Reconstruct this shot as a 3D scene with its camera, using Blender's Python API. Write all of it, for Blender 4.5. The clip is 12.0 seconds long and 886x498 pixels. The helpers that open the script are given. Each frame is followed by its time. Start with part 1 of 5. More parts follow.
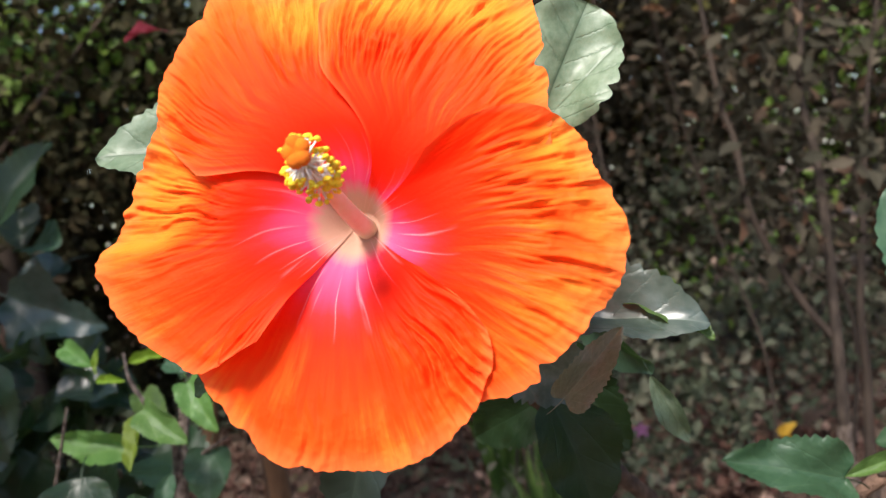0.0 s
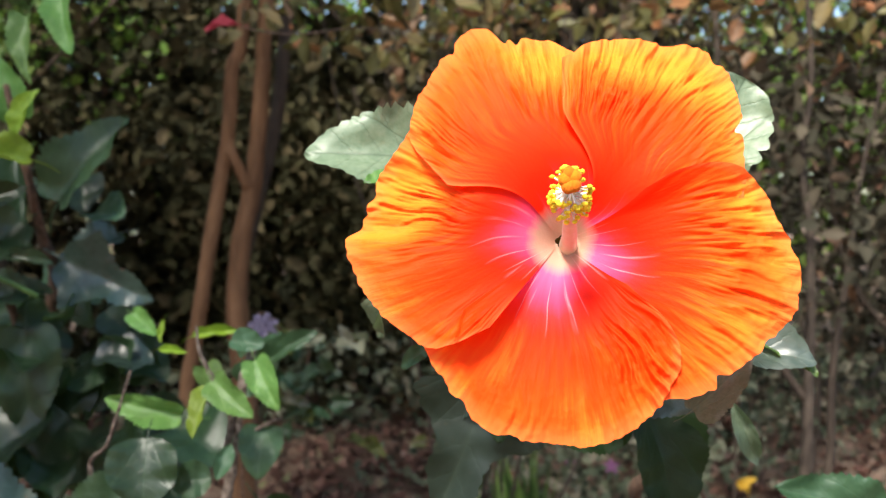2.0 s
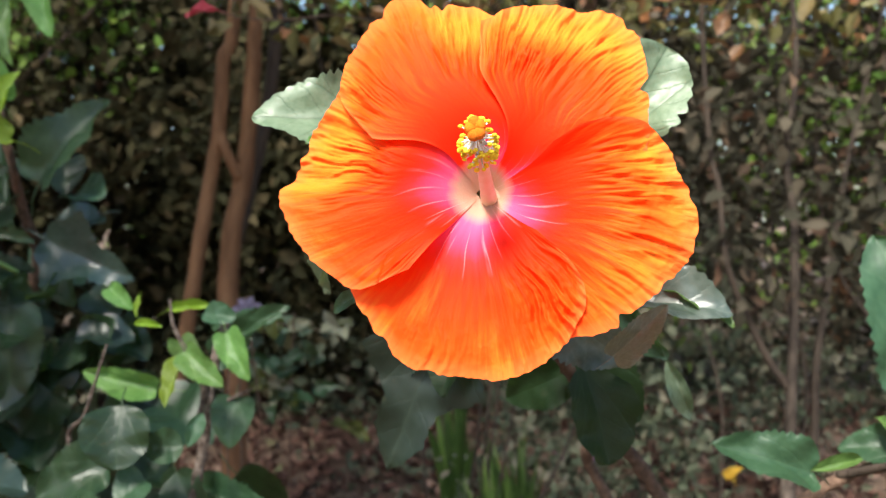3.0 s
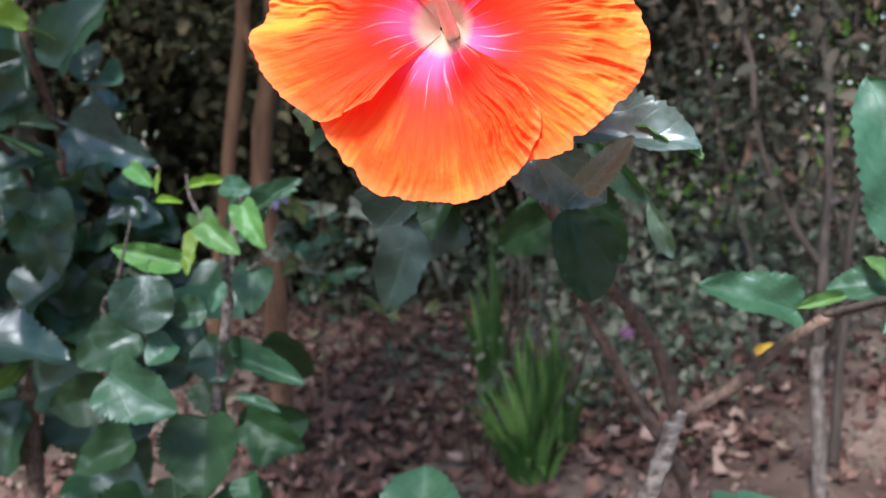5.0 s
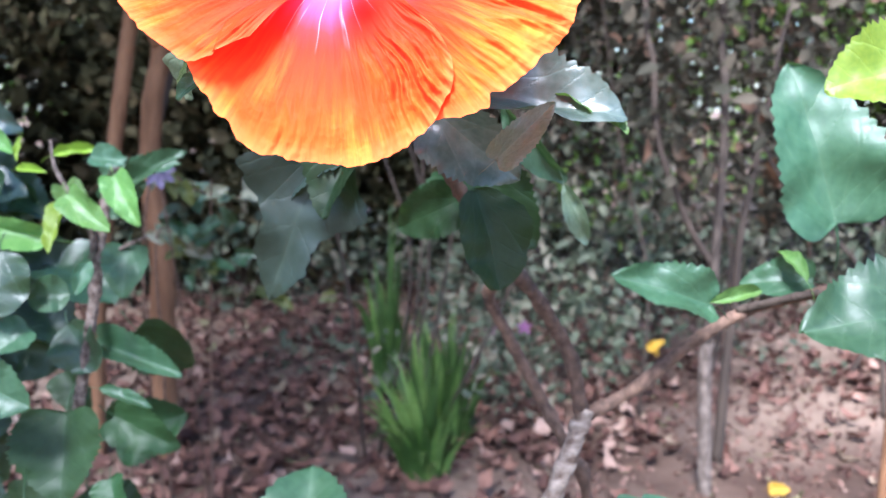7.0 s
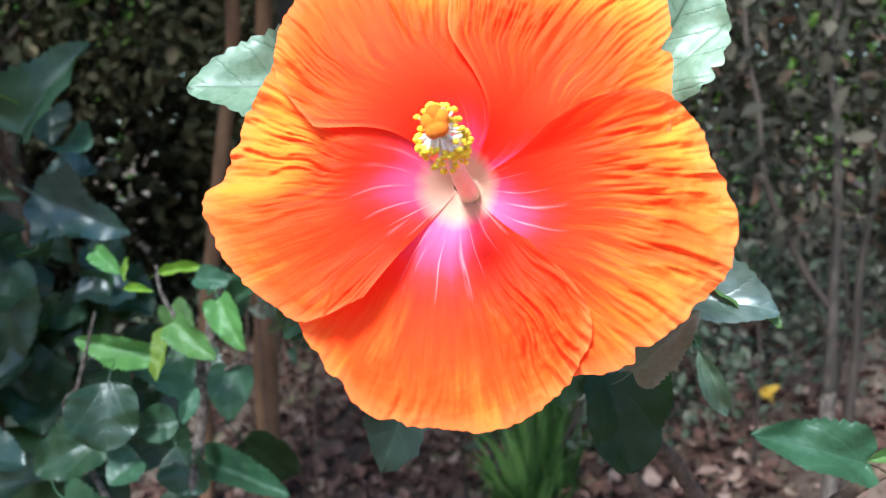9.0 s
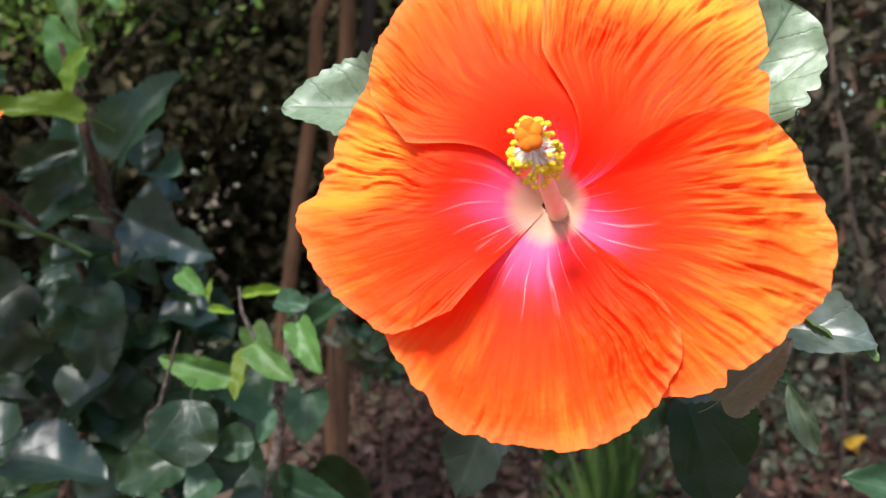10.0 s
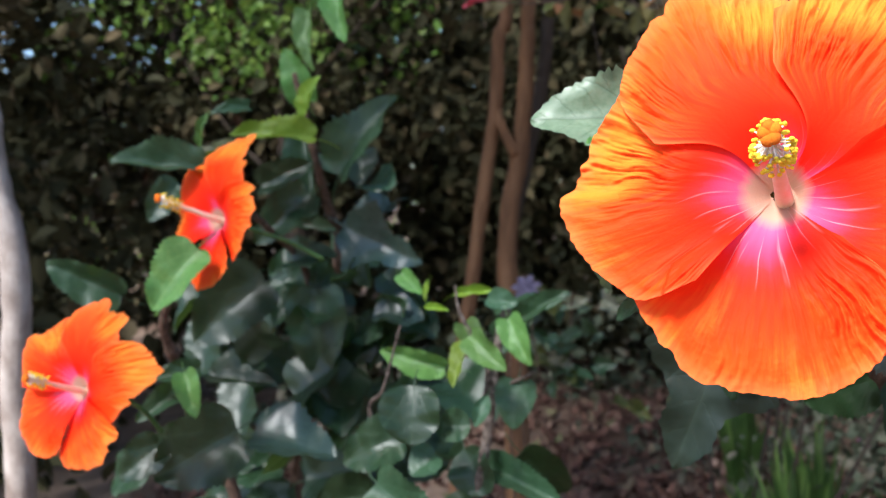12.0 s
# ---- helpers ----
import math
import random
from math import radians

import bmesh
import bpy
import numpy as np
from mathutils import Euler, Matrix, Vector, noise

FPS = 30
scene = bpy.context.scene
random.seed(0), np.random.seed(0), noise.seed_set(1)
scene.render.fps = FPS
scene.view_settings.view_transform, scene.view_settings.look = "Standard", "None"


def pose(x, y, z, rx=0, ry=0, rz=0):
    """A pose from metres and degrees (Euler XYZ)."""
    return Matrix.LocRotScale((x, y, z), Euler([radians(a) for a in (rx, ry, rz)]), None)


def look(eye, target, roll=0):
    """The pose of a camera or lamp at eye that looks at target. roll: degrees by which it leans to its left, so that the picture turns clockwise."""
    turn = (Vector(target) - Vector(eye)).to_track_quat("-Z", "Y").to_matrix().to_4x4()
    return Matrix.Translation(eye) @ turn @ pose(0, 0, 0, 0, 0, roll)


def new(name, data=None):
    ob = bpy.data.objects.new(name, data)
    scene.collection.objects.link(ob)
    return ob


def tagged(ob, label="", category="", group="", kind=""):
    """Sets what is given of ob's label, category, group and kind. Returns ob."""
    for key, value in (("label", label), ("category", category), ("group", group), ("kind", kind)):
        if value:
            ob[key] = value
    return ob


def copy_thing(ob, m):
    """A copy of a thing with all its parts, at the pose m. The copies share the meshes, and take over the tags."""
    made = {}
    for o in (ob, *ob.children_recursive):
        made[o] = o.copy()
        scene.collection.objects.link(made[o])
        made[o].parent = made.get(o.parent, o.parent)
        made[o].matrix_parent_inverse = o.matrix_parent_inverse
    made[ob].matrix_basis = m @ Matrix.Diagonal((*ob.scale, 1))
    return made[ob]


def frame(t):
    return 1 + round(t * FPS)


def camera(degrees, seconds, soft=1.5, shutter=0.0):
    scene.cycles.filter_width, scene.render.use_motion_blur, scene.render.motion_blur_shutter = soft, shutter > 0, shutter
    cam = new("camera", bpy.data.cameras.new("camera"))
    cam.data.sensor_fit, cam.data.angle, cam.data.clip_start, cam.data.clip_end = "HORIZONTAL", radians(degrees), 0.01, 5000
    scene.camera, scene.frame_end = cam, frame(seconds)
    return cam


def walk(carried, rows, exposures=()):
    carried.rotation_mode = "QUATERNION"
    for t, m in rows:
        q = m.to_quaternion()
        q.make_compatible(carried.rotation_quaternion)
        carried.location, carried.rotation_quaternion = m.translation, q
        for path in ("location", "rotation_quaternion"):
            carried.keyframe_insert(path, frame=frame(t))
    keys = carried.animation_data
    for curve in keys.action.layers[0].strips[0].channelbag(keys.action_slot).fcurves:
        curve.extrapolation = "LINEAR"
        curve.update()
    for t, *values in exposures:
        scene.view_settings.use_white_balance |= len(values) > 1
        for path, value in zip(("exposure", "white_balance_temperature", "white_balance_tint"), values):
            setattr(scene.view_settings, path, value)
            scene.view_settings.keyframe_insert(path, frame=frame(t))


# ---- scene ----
cam = camera(55.0, 12.0, soft=1.2)
cam.data.dof.use_dof, cam.data.dof.focus_distance, cam.data.dof.aperture_fstop = True, 0.285, 17.0
EXPOSURES = [(0.0, 1.15, 6500, 13), (0.5, 1.12, 6500, 14), (1.5, 1.4, 6600, 11), (2.5, 1.55, 6700, 7), (4.5, 1.42, 5700, 6), (5.0, 1.68, 5500, 10), (5.5, 2.1, 5300, 16), (7.0, 2.45, 5300, 15), (9.0, 1.62, 5300, 0), (9.8, 1.36, 6100, 12), (10.5, 1.28, 6300, 12), (12.0, 1.42, 5900, 9)]
PATH = [
    (0, (0.0500, -0.2691, 1.1544), (-0.0579, 0.7234, 1.0969), -8.45),
    (0.5, (-0.0123, -0.2593, 1.1634), (-0.0433, 0.7372, 1.0860), -4.93),
    (1, (-0.0192, -0.2953, 1.1646), (-0.0484, 0.7038, 1.1359), -2.93),
    (1.5, (-0.0180, -0.3074, 1.1656), (-0.0799, 0.6901, 1.1317), -2.08),
    (2, (-0.0246, -0.3269, 1.1608), (-0.0953, 0.6699, 1.1219), -0.88),
    (2.5, (-0.0092, -0.3395, 1.1509), (-0.0775, 0.6576, 1.1162), -0.73),
    (4.5, (0.0227, -0.3637, 1.1307), (-0.0673, 0.6251, 1.0110), -1.62),
    (5, (0.0340, -0.3655, 1.1186), (-0.0837, 0.6142, 0.9561), -2.80),
    (5.5, (0.0085, -0.3611, 1.0889), (-0.0944, 0.5991, 0.8293), -2.51),
    (6, (0.0269, -0.3522, 1.0789), (-0.0241, 0.5996, 0.7763), -2.19),
    (6.5, (0.0456, -0.3368, 1.0855), (0.0407, 0.6321, 0.8382), -1.65),
    (7, (0.0310, -0.3167, 1.1039), (0.0310, 0.6681, 0.9303), -0.00),
    (9, (0.0196, -0.2750, 1.1698), (-0.0898, 0.7088, 1.0275), -2.72),
    (9.5, (-0.0032, -0.2743, 1.1699), (-0.1341, 0.7105, 1.0553), -1.36),
    (10, (0.0149, -0.2778, 1.1641), (-0.1767, 0.6989, 1.0674), -1.85),
    (10.5, (0.0085, -0.3001, 1.1649), (-0.2690, 0.6587, 1.1040), -3.41),
    (11, (0.0243, -0.3108, 1.1663), (-0.3055, 0.6304, 1.0928), -4.20),
    (11.5, (0.0179, -0.3343, 1.1648), (-0.3620, 0.5878, 1.0910), -4.08),
    (12, (0.0020, -0.3462, 1.1585), (-0.3788, 0.5759, 1.0895), -2.75),
]
walk(cam, [(t, look(eye, target, roll)) for t, eye, target, roll in PATH], exposures=EXPOSURES)

# world and sun
world = bpy.data.worlds.new("sky")
scene.world = world
world.use_nodes = True
wn = world.node_tree
sky = wn.nodes.new("ShaderNodeTexSky")
sky.sky_type = "NISHITA"
sky.sun_disc = False
SUN_ELEVATION, SUN_AZIMUTH = 50.0, 197.0
sky.sun_elevation, sky.sun_rotation = radians(SUN_ELEVATION), radians(SUN_AZIMUTH)
wn.links.new(sky.outputs[0], wn.nodes["Background"].inputs[0])
wn.nodes["Background"].inputs[1].default_value = 0.10
sun_way = Vector((math.sin(radians(SUN_AZIMUTH)) * math.cos(radians(SUN_ELEVATION)),
                  math.cos(radians(SUN_AZIMUTH)) * math.cos(radians(SUN_ELEVATION)), math.sin(radians(SUN_ELEVATION))))
sun = new("sun", bpy.data.lights.new("sun", "SUN"))
sun.data.energy, sun.data.angle, sun.data.color = 4.4, radians(17.0), (1.0, 0.95, 0.87)
sun.matrix_world = look(sun_way * 20, (0, 0, 0))


# ---- materials ----
class Nodes:
    """A small wrapper to wire shader nodes."""

    def __init__(self, name):
        self.mat = bpy.data.materials.new(name)
        self.mat.use_nodes = True
        self.tree = self.mat.node_tree
        self.tree.nodes.clear()
        self.out = self.tree.nodes.new("ShaderNodeOutputMaterial")

    def add(self, kind, props=(), **inputs):
        n = self.tree.nodes.new("ShaderNode" + kind)
        for k, v in dict(props).items():
            setattr(n, k, v)
        for k, v in inputs.items():
            key = int(k[1:]) if k[0] == "i" and k[1:].isdigit() else k.replace("_", " ")
            self.put(n, key, v)
        return n

    def put(self, n, key, v):
        if isinstance(v, tuple) and len(v) == 2 and not isinstance(v[0], (int, float)):
            self.tree.links.new(v[0].outputs[v[1]], n.inputs[key])
        elif hasattr(v, "outputs"):
            self.tree.links.new(v.outputs[0], n.inputs[key])
        else:
            n.inputs[key].default_value = v

    def math(self, op, a, b=0.0):
        return self.add("Math", {"operation": op}, i0=a, i1=b)

    def ramp(self, fac, stops, interpolation="LINEAR"):
        n = self.add("ValToRGB", i0=fac)
        n.color_ramp.interpolation = interpolation
        e = n.color_ramp.elements
        while len(e) < len(stops):
            e.new(0.5)
        for s, (p, c) in zip(e, stops):
            s.position, s.color = p, (*c, 1) if len(c) == 3 else c
        return n

    def mix(self, fac, a, b, blend="MIX"):
        n = self.add("Mix", {"data_type": "RGBA", "blend_type": blend})
        for key, v in ((0, fac), (6, a), (7, b)):
            if isinstance(v, tuple) and len(v) == 3:
                v = (*v, 1)
            self.put(n, key, v)
        return (n, 2)

    def noise(self, scale, detail=4.0, vector=None, rough=0.55):
        n = self.add("TexNoise", Scale=scale, Detail=detail, Roughness=rough)
        if vector is not None:
            self.put(n, "Vector", vector)
        return n

    def bump(self, height, strength, distance):
        return self.add("Bump", Height=height, Strength=strength, Distance=distance)

    def finish(self, shader):
        self.tree.links.new(shader.outputs[0], self.out.inputs[0])
        return self.mat


def leaf_material(name, dark, light, rough=0.36, see=0.22, vein=(0.25, 0.35, 0.13), spec=0.5, mark=0.22):
    n = Nodes(name)
    uv = n.add("UVMap")
    xyz = n.add("SeparateXYZ", i0=uv)
    side = n.math("ABSOLUTE", n.math("SUBTRACT", (xyz, 0), 0.5))
    along = (xyz, 1)
    # main veins spread from the stalk, side veins run forward from the midrib
    spread_ = n.math("DIVIDE", side, n.math("ADD", along, 0.06))
    fan = n.math("ABSOLUTE", n.math("SUBTRACT", spread_, 0.42))
    fan = n.math("MINIMUM", fan, n.math("ABSOLUTE", n.math("SUBTRACT", spread_, 0.95)))
    mains = n.ramp(fan, [(0.0, (0.8, 0.8, 0.8)), (0.025, (0.2, 0.2, 0.2)), (0.06, (0, 0, 0))])
    run = n.math("SUBTRACT", along, n.math("MULTIPLY", side, 0.9))
    wob = n.math("ADD", run, n.math("MULTIPLY", n.noise(30.0, 2.0, (n.add("TexCoord"), "Object")), 0.05))
    saw = n.math("ABSOLUTE", n.math("SUBTRACT", n.math("FRACT", n.math("MULTIPLY", wob, 5.0)), 0.5))
    veins = n.ramp(saw, [(0.0, (0.55, 0.55, 0.55)), (0.04, (0.2, 0.2, 0.2)), (0.10, (0, 0, 0))])
    rib = n.ramp(side, [(0.0, (1, 1, 1)), (0.012, (0.4, 0.4, 0.4)), (0.03, (0, 0, 0))])
    both = n.math("MAXIMUM", n.math("MAXIMUM", veins, mains), rib)
    rnd = n.add("ObjectInfo")
    coarse = n.noise(16.0, 3.0, n.add("VectorMath", {"operation": "ADD"}, i0=(n.add("TexCoord"), "Object"), i1=(rnd, "Random")))
    fine = n.noise(420.0, 4.0, (n.add("NewGeometry"), "Position"))
    col = n.mix(n.ramp(coarse, [(0.25, (0, 0, 0)), (0.80, (1, 1, 1))]), dark, light)
    hue = n.add("HueSaturation", Color=col, Hue=n.add("MapRange", i0=(rnd, "Random"), i3=0.485, i4=0.515),
                Value=n.add("MapRange", i0=(rnd, "Random"), i3=0.62, i4=1.25))
    col2 = n.mix(n.math("MULTIPLY", both, mark), (hue, 0), vein)
    spots = n.ramp(n.noise(60.0, 2.0, (n.add("NewGeometry"), "Position")), [(0.72, (0, 0, 0)), (0.78, (1, 1, 1))])
    col3 = n.mix(n.math("MULTIPLY", spots, 0.18), col2, (0.16, 0.13, 0.05))
    height = n.math("ADD", n.math("MULTIPLY", both, -0.8), n.math("MULTIPLY", fine, 0.25))
    b = n.bump(height, 0.30, 0.0012)
    p = n.add("BsdfPrincipled", Base_Color=col3, Roughness=n.add("MapRange", i0=fine, i3=rough - 0.06, i4=rough + 0.12), Normal=b)
    p.inputs["Specular IOR Level"].default_value = spec
    p.inputs["Coat Weight"].default_value, p.inputs["Coat Roughness"].default_value = 0.04, 0.45
    t = n.add("BsdfTranslucent", Color=n.mix(0.5, col3, (0.25, 0.42, 0.04)), Normal=b)
    return n.finish(n.add("MixShader", i0=see, i1=p, i2=t))


# leaf tones hold painted-in shade or sun besides each leaf's own green
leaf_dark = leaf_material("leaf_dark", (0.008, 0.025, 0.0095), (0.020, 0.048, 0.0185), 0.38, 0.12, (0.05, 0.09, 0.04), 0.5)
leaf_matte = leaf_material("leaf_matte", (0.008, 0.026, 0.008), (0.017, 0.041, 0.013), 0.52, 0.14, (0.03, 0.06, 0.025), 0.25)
leaf_mid = leaf_material("leaf_mid", (0.016, 0.047, 0.021), (0.036, 0.080, 0.038), 0.46, 0.18, (0.09, 0.15, 0.08), 0.45, 0.16)
leaf_bright = leaf_material("leaf_bright", (0.060, 0.145, 0.030), (0.115, 0.215, 0.052), 0.50, 0.26, (0.22, 0.36, 0.09))
leaf_fresh = leaf_material("leaf_fresh", (0.036, 0.078, 0.026), (0.070, 0.122, 0.047), 0.48, 0.14, (0.3, 0.40, 0.2))
leaf_lime = leaf_material("leaf_lime", (0.13, 0.24, 0.014), (0.24, 0.36, 0.025), 0.5, 0.36, (0.3, 0.42, 0.08))
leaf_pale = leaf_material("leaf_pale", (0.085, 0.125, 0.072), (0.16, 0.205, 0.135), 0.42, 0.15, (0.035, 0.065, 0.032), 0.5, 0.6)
# the flower's shade is darkened into this grey-green
leaf_grey_shaded = leaf_material("leaf_grey_shaded", (0.015, 0.029, 0.022), (0.030, 0.047, 0.039), 0.46, 0.12, (0.05, 0.07, 0.05), 0.35)
leaf_beige = leaf_material("leaf_beige", (0.17, 0.165, 0.11), (0.28, 0.26, 0.18), 0.6, 0.2, (0.3, 0.3, 0.2))
# whitish sheen is put into this leaf colour, on top of its gloss
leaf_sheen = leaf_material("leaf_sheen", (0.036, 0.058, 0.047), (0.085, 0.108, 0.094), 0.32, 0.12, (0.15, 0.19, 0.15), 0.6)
# bluish sky reflection is mixed into the colour of these glossy dark leaves
leaf_sky_sheen = leaf_material("leaf_sky_sheen", (0.016, 0.038, 0.027), (0.040, 0.068, 0.056), 0.30, 0.10, (0.07, 0.11, 0.09), 0.65)
leaf_olive = leaf_material("leaf_olive", (0.05, 0.055, 0.010), (0.09, 0.09, 0.02), 0.5, 0.25)


def petal_material():
    n = Nodes("petal")
    xyz = n.add("SeparateXYZ", i0=n.add("UVMap", {"uv_map": "UVMap"}))
    u, r = (xyz, 0), (xyz, 1)
    rim_xyz = n.add("SeparateXYZ", i0=n.add("UVMap", {"uv_map": "Rim"}))
    rnd = n.add("ObjectInfo")
    turn = n.math("MULTIPLY", (rnd, "Random"), 40.0)
    fan = n.add("CombineXYZ", i0=n.math("MULTIPLY", u, 9.0), i1=n.math("MULTIPLY", r, 1.4), i2=turn)
    fine_fan = n.add("CombineXYZ", i0=n.math("MULTIPLY", u, 42.0), i1=n.math("MULTIPLY", r, 3.0), i2=turn)
    hair_fan = n.add("CombineXYZ", i0=n.math("MULTIPLY", u, 130.0), i1=n.math("MULTIPLY", r, 7.0), i2=turn)
    pos = (n.add("TexCoord"), "Object")
    streak, fine, hair = n.noise(1.0, 3.0, fan), n.noise(1.0, 4.0, fine_fan), n.noise(1.0, 3.0, hair_fan)
    patch = n.ramp(n.noise(55.0, 3.0, pos), [(0.38, (0, 0, 0)), (0.62, (1, 1, 1))])
    grain = n.noise(900.0, 3.0, pos)
    cells = n.add("TexVoronoi", Vector=pos, Scale=480.0)
    # the pink eye is wide on the covered side of each petal and narrow at its covering edge; the upper petals have little of it
    width = n.ramp(u, [(0.0, (0.29, 0.29, 0.29)), (0.55, (0.28, 0.28, 0.28)), (0.80, (0.16, 0.16, 0.16)), (1.0, (0.10, 0.10, 0.10))])
    height_of = (n.add("SeparateXYZ", i0=pos), 1)
    upper = n.add("MapRange", i0=height_of, i1=0.0, i2=0.010, i3=0.0, i4=0.075)
    reach = n.math("SUBTRACT", n.math("ADD", r, n.math("MULTIPLY", n.math("SUBTRACT", streak, 0.5), 0.12)), n.math("SUBTRACT", width, upper))
    eye = n.ramp(n.math("ADD", reach, 0.3), [(0.10, (0.84, 0.20, 0.28)), (0.155, (0.84, 0.15, 0.27)), (0.20, (0.86, 0.100, 0.23)), (0.29, (0.86, 0.050, 0.125)), (0.36, (0.86, 0.026, 0.025)), (0.45, (0.86, 0.017, 0.004))])
    tone = n.ramp(n.math("ADD", r, n.math("MULTIPLY", n.math("SUBTRACT", fine, 0.5), 0.16)),
                  [(0.28, (0.86, 0.018, 0.003)), (0.52, (0.88, 0.032, 0.002)), (0.74, (0.90, 0.060, 0.004)), (0.96, (0.92, 0.116, 0.014))])
    col = n.mix(n.ramp(reach, [(0.06, (0, 0, 0)), (0.20, (1, 1, 1))]), (eye, 0), (tone, 0))
    # cream throat
    cream = n.ramp(n.math("ADD", r, n.math("MULTIPLY", n.math("SUBTRACT", streak, 0.5), 0.05)), [(0.110, (1, 1, 1)), (0.165, (0, 0, 0))])
    col = n.mix(cream, col, (0.56, 0.32, 0.23))
    # a few pale veins run out of the eye
    thread = n.math("ABSOLUTE", n.math("SUBTRACT", n.math("FRACT", n.math("ADD", n.math("MULTIPLY", u, 8.0), n.math("MULTIPLY", streak, 1.6))), 0.5))
    thin = n.ramp(thread, [(0.0, (0.9, 0.9, 0.9)), (0.025, (0.5, 0.5, 0.5)), (0.085, (0, 0, 0))])
    near = n.ramp(n.math("ADD", reach, 0.3), [(0.20, (0, 0, 0)), (0.29, (1, 1, 1)), (0.36, (0.6, 0.6, 0.6)), (0.46, (0, 0, 0))])
    lower = n.add("MapRange", i0=height_of, i1=-0.006, i2=0.008, i3=0.62, i4=0.22)
    col = n.mix(n.math("MULTIPLY", n.math("MULTIPLY", thin, near), lower), col, (0.92, 0.47, 0.50))
    # yellower threads towards the rim; sun highlights painted yellow on the bent-back parts
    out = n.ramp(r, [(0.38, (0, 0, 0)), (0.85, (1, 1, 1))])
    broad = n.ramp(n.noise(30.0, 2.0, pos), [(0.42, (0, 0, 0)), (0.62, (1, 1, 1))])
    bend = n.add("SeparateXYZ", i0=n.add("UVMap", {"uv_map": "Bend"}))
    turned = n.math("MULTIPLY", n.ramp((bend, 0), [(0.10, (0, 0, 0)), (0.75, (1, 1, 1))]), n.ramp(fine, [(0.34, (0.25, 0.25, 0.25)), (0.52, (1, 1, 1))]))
    flame_highlight = n.math("MULTIPLY", n.math("MULTIPLY", n.ramp(fine, [(0.40, (0, 0, 0)), (0.66, (1, 1, 1))]), out), n.math("ADD", n.math("MULTIPLY", broad, 0.46), 0.05))
    flame_highlight = n.math("MAXIMUM", flame_highlight, n.math("MULTIPLY", turned, 0.54))
    col = n.mix(flame_highlight, col, (0.95, 0.36, 0.035))
    # the thin rims are paler and salmon
    rim = n.math("MAXIMUM", n.ramp((rim_xyz, 1), [(0.91, (0, 0, 0)), (1.0, (1, 1, 1))]), n.ramp((rim_xyz, 0), [(0.965, (0, 0, 0)), (1.0, (1, 1, 1))]))
    col = n.mix(n.math("MULTIPLY", n.math("MULTIPLY", rim, n.ramp(r, [(0.25, (0, 0, 0)), (0.5, (1, 1, 1))])), 0.40), col, (0.93, 0.21, 0.065))
    height = n.math("ADD", n.math("MULTIPLY", n.math("MULTIPLY", n.math("ADD", fine, n.math("MULTIPLY", hair, 0.30)), n.math("ADD", n.math("MULTIPLY", patch, 0.8), 0.25)), out),
                    n.math("ADD", n.math("MULTIPLY", grain, 0.10), n.math("MULTIPLY", n.math("MULTIPLY", (cells, 0), patch), n.math("MULTIPLY", out, 0.30))))
    b = n.bump(height, 0.32, 0.0030)
    p = n.add("BsdfPrincipled", Base_Color=col, Roughness=0.6, Normal=b)
    p.inputs["Specular IOR Level"].default_value = 0.08
    t = n.add("BsdfTranslucent", Color=n.mix(0.3, col, (0.95, 0.12, 0.004)), Normal=b)
    return n.finish(n.add("MixShader", i0=0.24, i1=p, i2=t))


def plain(name, a, b, scale=60.0, rough=0.6, bump=0.3, distance=0.002, see=0.0, stretch=(1, 1, 1), dirt=0.5):
    """A surface with colour variation at two scales and fine relief."""
    n = Nodes(name)
    pos = n.add("Mapping", i0=(n.add("TexCoord"), "Object"))
    pos.inputs["Scale"].default_value = stretch
    big, small = n.noise(scale, 4.0, pos), n.noise(scale * 7, 5.0, pos)
    col = n.mix(n.ramp(big, [(0.36, (0, 0, 0)), (0.66, (1, 1, 1))]), a, b)
    rnd = n.add("ObjectInfo")
    col = n.mix(n.math("MULTIPLY", small, dirt), col, tuple(0.55 * c for c in a))
    hue = n.add("HueSaturation", Color=col, Value=n.add("MapRange", i0=(rnd, "Random"), i3=0.8, i4=1.2))
    bm_ = n.bump(n.math("ADD", big, n.math("MULTIPLY", small, 0.6)), bump, distance)
    p = n.add("BsdfPrincipled", Base_Color=hue, Roughness=rough, Normal=bm_)
    p.inputs["Specular IOR Level"].default_value = 0.3
    if not see:
        return n.finish(p)
    return n.finish(n.add("MixShader", i0=see, i1=p, i2=n.add("BsdfTranslucent", Color=hue)))


def island(name, stops, rough=0.5, see=0.25, spec=0.4):
    """Foliage or litter of many joined pieces: each piece takes its own colour."""
    n = Nodes(name)
    g = n.add("NewGeometry")
    col = n.ramp((g, "Random Per Island"), stops)
    grain = n.noise(38.0, 4.0, (g, "Position"))
    mixed = n.mix(n.math("MULTIPLY", grain, 0.55), (col, 0), tuple(0.45 * c for c in stops[0][1]))
    p = n.add("BsdfPrincipled", Base_Color=mixed, Roughness=rough, Normal=n.bump(grain, 0.3, 0.01))
    p.inputs["Specular IOR Level"].default_value = spec
    t = n.add("BsdfTranslucent", Color=mixed)
    return n.finish(n.add("MixShader", i0=see, i1=p, i2=t))


